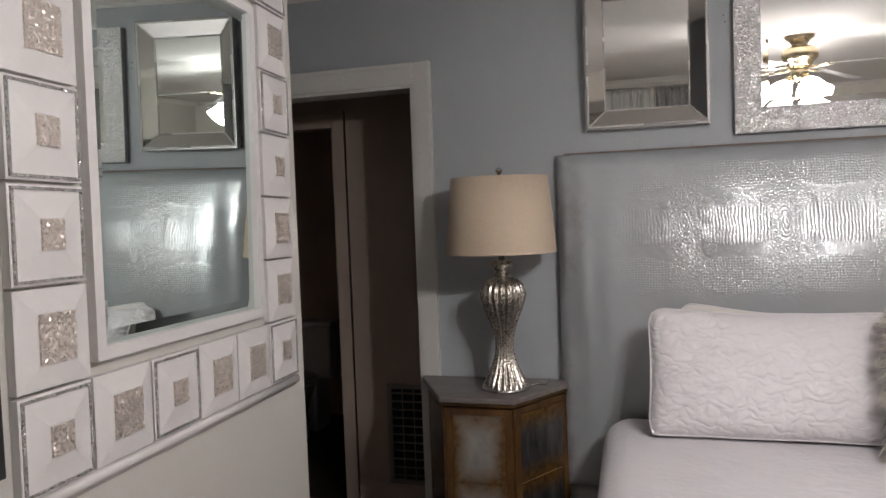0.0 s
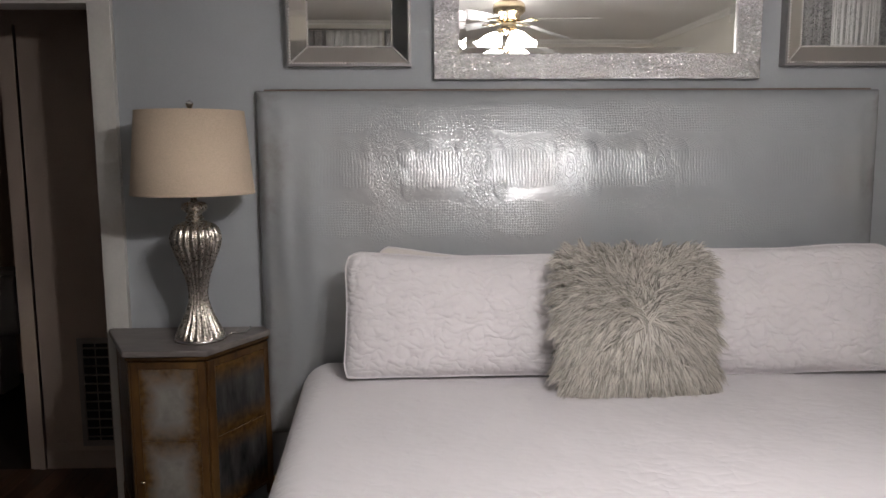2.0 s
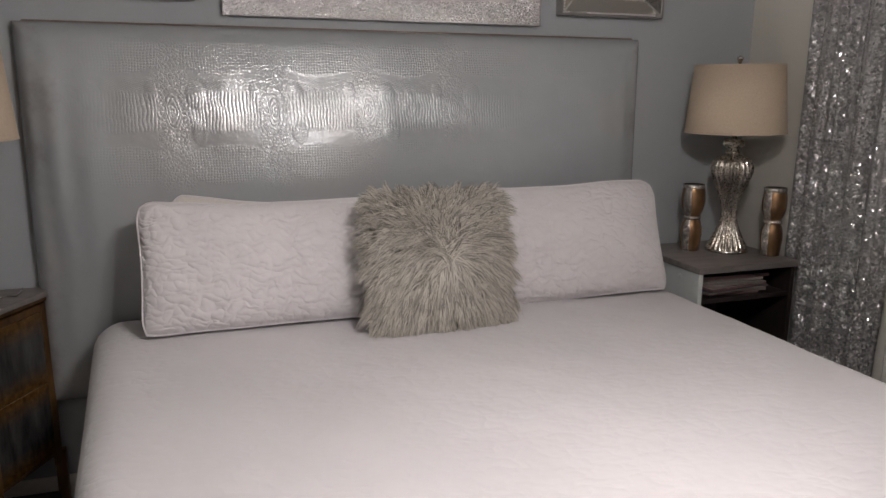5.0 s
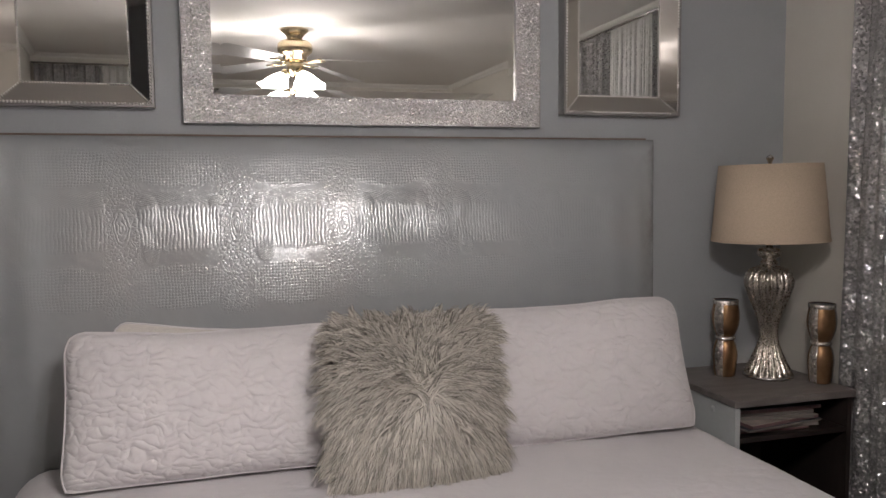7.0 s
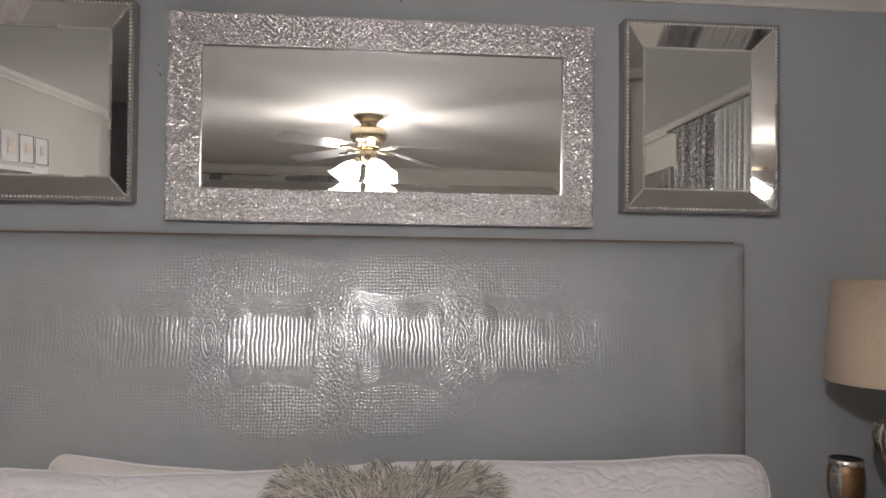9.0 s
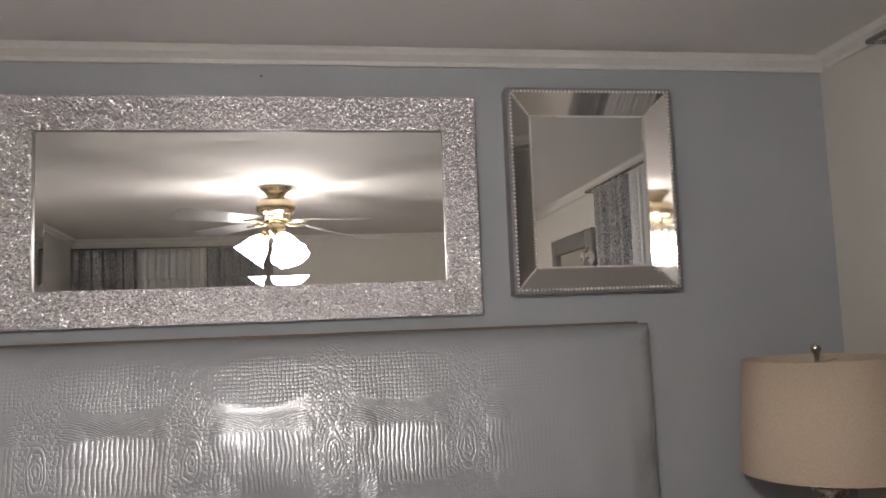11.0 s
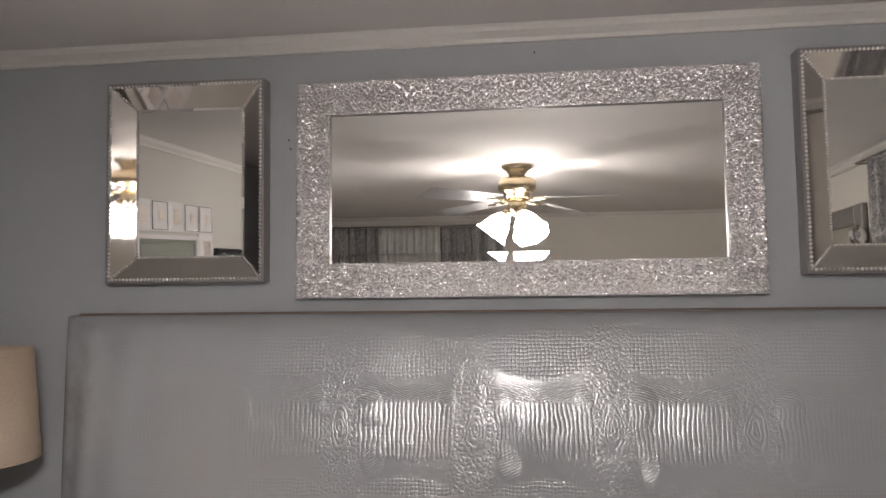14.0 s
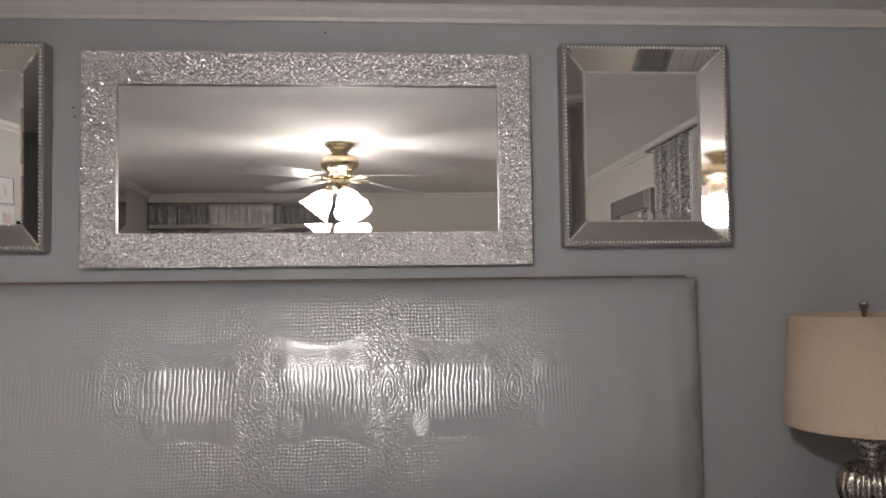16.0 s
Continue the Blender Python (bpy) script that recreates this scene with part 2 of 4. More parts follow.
def mercury(name):
    """Speckled silvered glass with worn brownish patches."""
    m, nt, p = nodes_of(name)
    v = coords(nt)
    a, b = noise_tex(nt, v, 14, 5, 0.65), noise_tex(nt, v, 120, 3)
    mix = calc(nt, "MULTIPLY_ADD", b, 0.2, calc(nt, "MULTIPLY", a, 0.8))
    link(nt, ramp(nt, mix, [(0.30, (0.38, 0.35, 0.305)), (0.48, (0.46, 0.42, 0.37)), (0.62, (0.53, 0.49, 0.435))]), p.inputs["Base Color"])
    p.inputs["Metallic"].default_value = 0.95
    link(nt, calc(nt, "MULTIPLY_ADD", b, 0.16, 0.20), p.inputs["Roughness"])
    return m


def glow(name, colour, strength):
    m, nt, p = nodes_of(name)
    p.inputs["Base Color"].default_value = (0.9, 0.9, 0.88, 1)
    p.inputs["Emission Color"].default_value = (*colour, 1)
    p.inputs["Emission Strength"].default_value = strength
    p.inputs["Roughness"].default_value = 0.4
    return m


def floorboards(name):
    m, nt, p = nodes_of(name)
    v = coords(nt, (1, 0.08, 1))
    info = nt.nodes.new("ShaderNodeObjectInfo")
    g = noise_tex(nt, v, 60, 6)
    f = calc(nt, "MULTIPLY_ADD", g, 0.7, calc(nt, "MULTIPLY", info.outputs["Random"], 0.3))
    link(nt, ramp(nt, f, [(0.25, (0.035, 0.015, 0.008)), (0.7, (0.12, 0.055, 0.028))]), p.inputs["Base Color"])
    p.inputs["Roughness"].default_value = 0.32
    bump(nt, p, g, 0.1, 0.001)
    return m


def cloth(name, base, scale=700.0):
    m, nt, p = nodes_of(name)
    tc = nt.nodes.new("ShaderNodeTexCoord")
    v = coords(nt)
    w = noise_tex(nt, coords(nt, (1, 1, 0.15)), scale, 2)
    w2 = noise_tex(nt, coords(nt, (0.15, 0.15, 1)), scale, 2)
    f = calc(nt, "MULTIPLY_ADD", w, 0.5, calc(nt, "MULTIPLY", w2, 0.5))
    link(nt, ramp(nt, f, [(0.35, tone(base, 0.86)), (0.65, tone(base, 1.06))]), p.inputs["Base Color"])
    p.inputs["Roughness"].default_value = 0.9
    bump(nt, p, f, 0.2, 0.0008)
    return m


M_BLUE = surface("blue_grey_paint", (0.415, 0.438, 0.456), 0.62, grain=180, vary=0.05, relief=0.12, depth=0.0015)
M_CREAM = surface("cream_paint", (0.66, 0.63, 0.57), 0.65, grain=180, vary=0.04, relief=0.12, depth=0.0015)
M_CEIL = surface("ceiling_paint", (0.74, 0.72, 0.69), 0.8, grain=120, vary=0.03, relief=0.2, depth=0.002)
M_TRIM = surface("white_trim_paint", (0.72, 0.70, 0.66), 0.42, grain=70, vary=0.06, relief=0.08, depth=0.001)
M_WHITE = surface("white_lacquer", (0.665, 0.645, 0.635), 0.45, grain=60, vary=0.03, relief=0.06, depth=0.001)
M_WARMWHITE = surface("warm_white_paint", (0.53, 0.515, 0.475), 0.6, grain=150, vary=0.04, relief=0.1, depth=0.0015)
M_HALL = surface("hall_paint", (0.50, 0.40, 0.33), 0.6, grain=120, vary=0.08)
M_FLOOR = floorboards("dark_floorboards")
M_SUBFLOOR = surface("subfloor", (0.03, 0.018, 0.012), 0.7)
M_CROC = crocodile("embossed_silver_vinyl")
M_QUILT = quilt("quilted_white_cotton", (0.765, 0.735, 0.745), 0.7, 44)
M_COVERLET = quilt("stitched_white_coverlet", (0.70, 0.675, 0.69), 0.22, 38)
M_PIPE = surface("white_piping", (0.77, 0.745, 0.75), 0.8, grain=300)
M_MIRROR = mirror_glass("mirror", (0.94, 0.95, 0.93), 0.02)
M_BEVEL = mirror_glass("bevelled_mirror", (0.74, 0.72, 0.69), 0.08)
M_TILEMIRROR = mirror_glass("greenish_mirror", (0.74, 0.82, 0.80), 0.02)
M_CHIPS = sparkle("crushed_glass_chips", (0.86, 0.85, 0.85), 350, 0.7, 0.27, 0.82, 0.55, (0.7, 1, 1.2))
M_BEAD = surface("silver_beading", (0.86, 0.84, 0.81), 0.28, 0.55, grain=200, vary=0.15)
M_SILVERFRAME = surface("silver_frame_edge", (0.33, 0.32, 0.31), 0.4, 0.7, grain=90, vary=0.15)
M_GLITTER = sparkle("champagne_glitter", (0.92, 0.82, 0.74), 330, 0.9, 0.3, 0.6, 0.6)
M_RHINE = sparkle("rhinestone_edging", (0.92, 0.90, 0.88), 260, 1.0, 0.25, 0.7, 0.35)
M_SEQUIN = sparkle("silver_sequins", (0.88, 0.87, 0.87), 140, 0.95, 0.2, 0.5, 0.66)
M_SHEER = sparkle("white_glitter_sheer", (0.93, 0.92, 0.90), 110, 0.4, 0.3, 0.12, 0.92)
M_SHADE = cloth("beige_linen", (0.595, 0.48, 0.36))
M_MERCURY = mercury("mercury_glass")
M_CHROME = surface("polished_nickel", (0.62, 0.60, 0.58), 0.2, 1.0, grain=40, vary=0.05, relief=0)
M_BRASS = surface("polished_brass", (0.58, 0.48, 0.33), 0.24, 1.0, grain=40, vary=0.08, relief=0)
M_BLADE = surface("fan_blade", (0.38, 0.375, 0.37), 0.3, grain=50, vary=0.08, stretch=(1, 0.2, 1))
def frosted(name, colour, strength, clear):
    m = glow(name, colour, strength)
    nt = m.node_tree
    mix = nt.nodes.new("ShaderNodeMixShader")
    tr = nt.nodes.new("ShaderNodeBsdfTransparent")
    mix.inputs[0].default_value = clear
    link(nt, nt.nodes["Principled BSDF"].outputs[0], mix.inputs[1])
    link(nt, tr.outputs[0], mix.inputs[2])
    link(nt, mix.outputs[0], nt.nodes["Material Output"].inputs[0])
    return m


M_GLOW = frosted("lit_frosted_glass", (1.0, 0.945, 0.93), LAMP_GLOW, 0.35)
M_BULB = glow("lit_bulb", (1.0, 0.945, 0.93), BULB_GLOW)
M_GOLDWOOD = aged_gold("gold_brushed_wood")
M_GREYTOP = surface("grey_washed_wood", (0.19, 0.17, 0.16), 0.42, grain=30, vary=0.35, stretch=(0.3, 1, 1))
M_SILVERPANEL = worn_panel("silver_panel_worn_to_gold", (0.27, 0.255, 0.23), (0.38, 0.36, 0.33))
M_SMOKED = worn_panel("dark_panel_worn_to_gold", (0.008, 0.008, 0.009), (0.13, 0.125, 0.12), "Z", 0.22, 9, (1, 1, 0.25))
M_SIDEPANEL = surface("pale_painted_panel", (0.55, 0.58, 0.58), 0.4, grain=60, vary=0.05)
M_DARKWOOD = surface("dark_cabinet_wood", (0.025, 0.019, 0.017), 0.4, grain=50, vary=0.3, stretch=(1, 1, 0.2))
M_COPPER = surface("copper_lustre", (0.32, 0.19, 0.10), 0.34, 0.9, grain=25, vary=0.3)
M_MOSAIC = sparkle("mirror_mosaic", (0.80, 0.74, 0.68), 170, 0.5, 0.2, 0.8, 0.6)
M_BLACK = surface("black_plastic", (0.012, 0.012, 0.013), 0.35, grain=80)
M_PAPER = [surface("magazine_cover", c, 0.35, grain=20, vary=0.4, big=9) for c in ((0.30, 0.27, 0.25), (0.17, 0.10, 0.10), (0.06, 0.065, 0.08), (0.40, 0.34, 0.30))]
M_PAGES = surface("magazine_paper", (0.20, 0.18, 0.165), 0.6, grain=160, vary=0.35, stretch=(0.1, 0.1, 4))
M_VENT = surface("vent_paint", (0.30, 0.27, 0.24), 0.5, grain=80)
M_CRYSTAL = mirror_glass("cut_crystal", (0.85, 0.85, 0.86), 0.05)


def fur_material():
    m, nt, p = nodes_of("taupe_faux_fur")
    geo = nt.nodes.new("ShaderNodeNewGeometry")
    link(nt, ramp(nt, geo.outputs["Random Per Island"], [(0.0, (0.15, 0.138, 0.12)), (0.45, (0.43, 0.40, 0.35)), (1.0, (0.68, 0.64, 0.57))]), p.inputs["Base Color"])
    p.inputs["Roughness"].default_value = 0.5
    p.inputs["Sheen Weight"].default_value = 0.3
    return m


M_FUR = fur_material()


# ---- building helpers ----
def mesh_from(bm, name, material, smooth=False):
    me = bpy.data.meshes.new(name)
    bm.to_mesh(me)
    bm.free()
    me.materials.append(material)
    if smooth:
        for f in me.polygons:
            f.use_smooth = True
    return me


def thing(name, loc, label, category, group="", kind=""):
    e = new(name)
    e.location = loc
    e.empty_display_size = 0.05
    return tagged(e, label, category, group, kind)


def part(name, bm, material, parent, label="", smooth=False):
    """One mesh under a thing or a part, with its vertices in the thing's world (or the thing's own, if it stands at the origin)."""
    ob = new(name, mesh_from(bm, name, material, smooth))
    ob.parent = parent
    if parent.type == "EMPTY":
        ob.matrix_parent_inverse = Matrix.Translation(-parent.location)
    return tagged(ob, label)


def solid(name, bm, material, label, category, group="", kind="", smooth=False):
    return tagged(new(name, mesh_from(bm, name, material, smooth)), label, category, group, kind)


def box(x0, x1, y0, y1, z0, z1, bevel=0.0, bm=None, seg=2):
    b = bmesh.new()
    bmesh.ops.create_cube(b, size=1.0, matrix=Matrix.LocRotScale(((x0 + x1) / 2, (y0 + y1) / 2, (z0 + z1) / 2), None, (x1 - x0, y1 - y0, z1 - z0)))
    if bevel:
        bmesh.ops.bevel(b, geom=b.edges[:], offset=bevel, segments=seg, affect="EDGES", profile=0.5)
    if bm is None:
        return b
    me = bpy.data.meshes.new("tmp")
    b.to_mesh(me)
    b.free()
    bm.from_mesh(me)
    bpy.data.meshes.remove(me)
    return bm


def lathe(profile, n=32, flutes=0, depth=0.0, centre=(0, 0, 0), cap=True):
    """Turned shape from (radius, height, flute share) rows."""
    bm = bmesh.new()
    rings = []
    for row in profile:
        r, z = row[0], row[1]
        share = row[2] if len(row) > 2 else 0.0
        ring = []
        for k in range(n):
            a = 2 * math.pi * k / n
            rr = r * (1 + share * depth * (abs(math.sin(a * flutes / 2)) - 0.6)) if flutes else r
            ring.append(bm.verts.new((centre[0] + rr * math.cos(a), centre[1] + rr * math.sin(a), centre[2] + z)))
        rings.append(ring)
    for a, b in zip(rings, rings[1:]):
        for k in range(n):
            bm.faces.new((a[k], a[(k + 1) % n], b[(k + 1) % n], b[k]))
    if cap:
        bm.faces.new(rings[0][::-1])
        bm.faces.new(rings[-1])
    return bm


def smooth_profile(keys, steps=5):
    """Rounds a coarse profile by a Catmull-Rom curve."""
    out = []
    for i in range(len(keys) - 1):
        p0, p1, p2, p3 = keys[max(i - 1, 0)], keys[i], keys[i + 1], keys[min(i + 2, len(keys) - 1)]
        for s in range(steps):
            t = s / steps
            out.append(tuple(0.5 * (2 * b + (c - a) * t + (2 * a - 5 * b + 4 * c - d) * t * t + (3 * b - a - 3 * c + d) * t ** 3) for a, b, c, d in zip(p0, p1, p2, p3)))
    out.append(keys[-1])
    return out


def sheet(f, nu, nv, closed=False):
    """A surface from f(u, v), with u and v from 0 to 1."""
    bm = bmesh.new()
    g = [[bm.verts.new(f(i / nu, j / nv)) for j in range(nv + 1)] for i in range(nu + 1)]
    for i in range(nu):
        for j in range(nv):
            bm.faces.new((g[i][j], g[i + 1][j], g[i + 1][j + 1], g[i][j + 1]))
    if closed:
        bmesh.ops.remove_doubles(bm, verts=bm.verts[:], dist=1e-5)
    return bm


def tube(points, radius, n=8, bm=None):
    """A round bar along points."""
    bm = bm or bmesh.new()
    pts = [Vector(p) for p in points]
    rings = []
    for i, p in enumerate(pts):
        d = (pts[min(i + 1, len(pts) - 1)] - pts[max(i - 1, 0)]).normalized()
        u = d.orthogonal().normalized() if not rings else (last - d * last.dot(d)).normalized()
        last = u
        w = d.cross(u)
        rings.append([bm.verts.new(p + radius * (math.cos(2 * math.pi * k / n) * u + math.sin(2 * math.pi * k / n) * w)) for k in range(n)])
    for a, b in zip(rings, rings[1:]):
        for k in range(n):
            bm.faces.new((a[k], a[(k + 1) % n], b[(k + 1) % n], b[k]))
    bm.faces.new(rings[0][::-1])
    bm.faces.new(rings[-1])
    return bm


def prism(outline, z0, z1, bevel=0.0):
    """An upright block on a polygon."""
    bm = bmesh.new()
    lo = [bm.verts.new((x, y, z0)) for x, y in outline]
    hi = [bm.verts.new((x, y, z1)) for x, y in outline]
    n = len(outline)
    bm.faces.new(lo[::-1])
    bm.faces.new(hi)
    for k in range(n):
        bm.faces.new((lo[k], lo[(k + 1) % n], hi[(k + 1) % n], hi[k]))
    bmesh.ops.recalc_face_normals(bm, faces=bm.faces[:])
    if bevel:
        bmesh.ops.bevel(bm, geom=bm.edges[:], offset=bevel, segments=2, affect="EDGES", profile=0.5)
    return bm


def moulding(profile, a, b, out, name, material, label, category="trim"):
    """A strip with the profile (out, up) swept straight from a to b; out is the way into the room."""
    bm = bmesh.new()
    ends = []
    for p in (a, b):
        ends.append([bm.verts.new((p[0] + out[0] * d, p[1] + out[1] * d, p[2] + h)) for d, h in profile])
    n = len(profile)
    for k in range(n):
        bm.faces.new((ends[0][k], ends[1][k], ends[1][(k + 1) % n], ends[0][(k + 1) % n]))
    bm.faces.new(ends[0])
    bm.faces.new(ends[1][::-1])
    bmesh.ops.recalc_face_normals(bm, faces=bm.faces[:])
    return solid(name, bm, material, label, category, kind="structure")


# ---- the shell ----
OX0, OX1, OZ = -1.68, -0.88, 2.065      # doorway in the bed wall
b = box(OX1, XR + 0.12, YB, YB + 0.12, 0, H)
box(-2.0, OX0, YB, YB + 0.12, 0, H, bm=b)
box(OX0, OX1, YB, YB + 0.12, OZ, H, bm=b)
solid("wall_north", b, M_BLUE, "blue-grey painted wall behind the bed", "wall", kind="structure")
WY0, WY1, WZ0, WZ1 = 1.35, 2.45, 0.85, 2.2   # side window
b = box(XR, XR + 0.12, YR - 0.12, WY0, 0, H)
box(XR, XR + 0.12, WY1, YB, 0, H, bm=b)
box(XR, XR + 0.12, WY0, WY1, 0, WZ0, bm=b)
box(XR, XR + 0.12, WY0, WY1, WZ1, H, bm=b)
solid("wall_east", b, M_CREAM, "cream painted wall with a curtained window", "wall", kind="structure")
WM = Matrix.Translation((*WE, 0)) @ Matrix.Rotation(radians(WA), 4, "Z")   # x out of the wall, y along it from its free end
WK = (WM @ Vector((0, -1.75, 0)))[:2]    # where it bends back to the rear corner
WO = (0.9917, -0.1285)                   # way into the room past the bend
solid("wall_west", prism([WE, WK, (XL, YR), (XL - 0.12, YR), (WM @ Vector((-0.12, -1.75, 0)))[:2], (WM @ Vector((-0.12, 0, 0)))[:2]], 0, H), M_WARMWHITE, "white painted wall that carries the tile-framed mirror", "wall", kind="structure")
RX0, RX1 = -0.55, 0.45                 # rear window
b = box(XL - 0.12, RX0, YR - 0.12, YR, 0, H)
box(RX1, XR, YR - 0.12, YR, 0, H, bm=b)
box(RX0, RX1, YR - 0.12, YR, 0, 0.85, bm=b)
box(RX0, RX1, YR - 0.12, YR, 2.2, H, bm=b)
solid("wall_south", b, M_CREAM, "cream painted wall with a curtained window", "wall", kind="structure")
b = box(-2.0, -0.957, 1.765, 1.883, 0, H)
box(-2.12, -2.0, 1.765, YB + 0.12, 0, H, bm=b)
solid("wall_alcove", b, M_BLUE, "blue-grey painted alcove wall beside the doorway", "wall", kind="structure")
HY = 3.70                               # far wall of the hall
HD0, HD1, HDZ = -2.34, -1.57, 1.995     # dark doorway in it
for k, (bx, lab) in enumerate((((HD1, -0.6, HY, HY + 0.1, 0, H), "dim taupe hall wall with a vent"), ((-2.75, HD0, HY, HY + 0.1, 0, H), "dim taupe hall wall"),
                             ((HD0, HD1, HY, HY + 0.1, HDZ, H), "dim taupe wall over the dark doorway"), ((-0.72, -0.6, YB + 0.12, HY, 0, H), "dim taupe end wall of the hall"),
                             ((-2.87, -2.75, YB + 0.12, HY + 0.1, 0, H), "dim taupe end wall of the hall"), ((-2.75, -2.12, YB, YB + 0.12, 0, H), "dim taupe hall wall"),
                             ((-2.9, -0.9, 5.3, 5.4, 0, H), "unlit wall of the bathroom past the hall"), ((-3.0, -2.9, HY + 0.1, 5.4, 0, H), "unlit wall of the bathroom past the hall"),
                             ((-0.9, -0.8, HY + 0.1, 5.4, 0, H), "unlit wall of the bathroom past the hall"))):
    solid("wall_hall_%d" % (k + 1), box(*bx), M_HALL, lab, "wall", kind="structure")
solid("ceiling", box(-3.0, XR + 0.12, YR - 0.12, 5.4, H, H + 0.1), M_CEIL, "off-white painted ceiling", "ceiling", kind="structure")
floor = solid("floor", box(-3.0, XR + 0.12, YR - 0.12, 5.4, -0.12, -0.02), M_SUBFLOOR, "dark hardwood floorboards", "floor", kind="structure")

CROWN = [(0, -0.04), (0.012, -0.04), (0.016, -0.03), (0.034, -0.016), (0.04, -0.006), (0.046, 0), (0, 0)]
for nm, a, c, out in (("trim_crown_north", (-2.0, YB, H), (XR, YB, H), (0, -1)), ("trim_crown_east", (XR, YR, H), (XR, YB - 0.046, H), (-1, 0)),
                      ("trim_crown_west", (*WK, H), (*WE, H), (math.cos(radians(WA)), math.sin(radians(WA)))), ("trim_crown_corner", (XL, YR, H), (*WK, H), WO), ("trim_crown_south", (XL + 0.046, YR, H), (XR - 0.046, YR, H), (0, 1))):
    moulding(CROWN, a, c, out, nm, M_TRIM, "white painted crown moulding")
BASE = [(0, 0), (0.016, 0), (0.016, 0.09), (0.01, 0.105), (0.006, 0.12), (0, 0.12)]
for nm, a, c, out in (("baseboard_north", (-0.80, YB, 0), (XR, YB, 0), (0, -1)), ("baseboard_east", (XR, YR, 0), (XR, YB - 0.016, 0), (-1, 0)),
                      ("baseboard_west", (*WK, 0), (*WE, 0), (math.cos(radians(WA)), math.sin(radians(WA)))), ("baseboard_corner", (XL, YR, 0), (*WK, 0), WO), ("baseboard_south", (XL + 0.016, YR, 0), (XR - 0.016, YR, 0), (0, 1)),
                      ("baseboard_hall", (HD1 + 0.08, HY, 0), (-0.72, HY, 0), (0, -1))):
    moulding(BASE, a, c, out, nm, M_TRIM if "hall" not in nm else M_HALL, "painted baseboard")


def casing(name, x0, x1, top, y, out, width, material, label):
    """Stepped door casing round an opening: two uprights and a head, with the jamb lining."""
    t = thing(name, (x0, y, 0), label, "door frame", kind="structure")
    steps = ((0.0, 1.0, 0.014), (0.18, 1.0, 0.019), (0.62, 1.0, 0.025), (0.86, 1.0, 0.029))
    rise = top + width * 1.12
    for side in (-1, 1):
        bm = bmesh.new()
        for s0, s1, d in steps:
            e = x0 if side < 0 else x1
            xa, xb = sorted((e + side * width * s0, e + side * width * s1))
            ya, yb = sorted((y, y + out * d))
            box(xa, xb, ya, yb, 0, rise, bm=bm)
        part("upright", bm, material, t)
    bm = bmesh.new()
    for z0, z1, d in ((top, rise, 0.016), (top + 0.012, top + 0.020, 0.019), (rise - 0.014, rise, 0.022)):
        ya, yb = sorted((y, y + out * d))
        box(x0, x1, ya, yb, z0, z1, bm=bm)
    part("head", bm, material, t)
    return t


f1 = casing("door_1", OX0, OX1, OZ, YB, -1, 0.078, M_TRIM, "white painted casing of the open doorway")
bm = bmesh.new()
box(OX1 - 0.014, OX1 + 0.002, YB - 0.004, YB + 0.124, 0, OZ, bm=bm)
box(OX0 - 0.002, OX0 + 0.014, YB - 0.004, YB + 0.124, 0, OZ, bm=bm)
box(OX0 + 0.014, OX1 - 0.014, YB - 0.004, YB + 0.124, OZ - 0.014, OZ + 0.002, bm=bm)
part("jamb", bm, M_TRIM, f1)
f2 = casing("door_2", HD0, HD1, HDZ, HY, -1, 0.075, M_HALL, "taupe casing of a dark open doorway in the hall")

# hall return-air vent
v = thing("wall_vent", (-1.09, HY, 0.1), "tall louvred return-air vent in the hall wall", "vent")
bm = box(-1.315, -1.292, HY - 0.014, HY, 0.11, 0.64)
box(-0.89, -0.867, HY - 0.014, HY, 0.11, 0.64, bm=bm)
box(-1.292, -0.89, HY - 0.014, HY, 0.11, 0.135, bm=bm)
box(-1.292, -0.89, HY - 0.014, HY, 0.615, 0.64, bm=bm)
part("frame", bm, M_VENT, v)
part("backing", box(-1.292, -0.89, HY - 0.003, HY - 0.0005, 0.135, 0.615), M_BLACK, v)
for k in range(11):
    z = 0.157 + k * 0.0435
    bm = box(-1.292, -0.89, -0.009, 0.009, -0.0015, 0.0015)
    bmesh.ops.transform(bm, matrix=Matrix.Translation((0, HY - 0.012, z)) @ Matrix.Rotation(radians(-38), 4, "X"), verts=bm.verts[:])
    part("slat", bm, M_VENT, v)
for k in range(5):
    x = -1.292 + (k + 1) * 0.062
    part("divider", box(x - 0.002, x + 0.002, HY - 0.016, HY - 0.013, 0.135, 0.615), M_VENT, v)


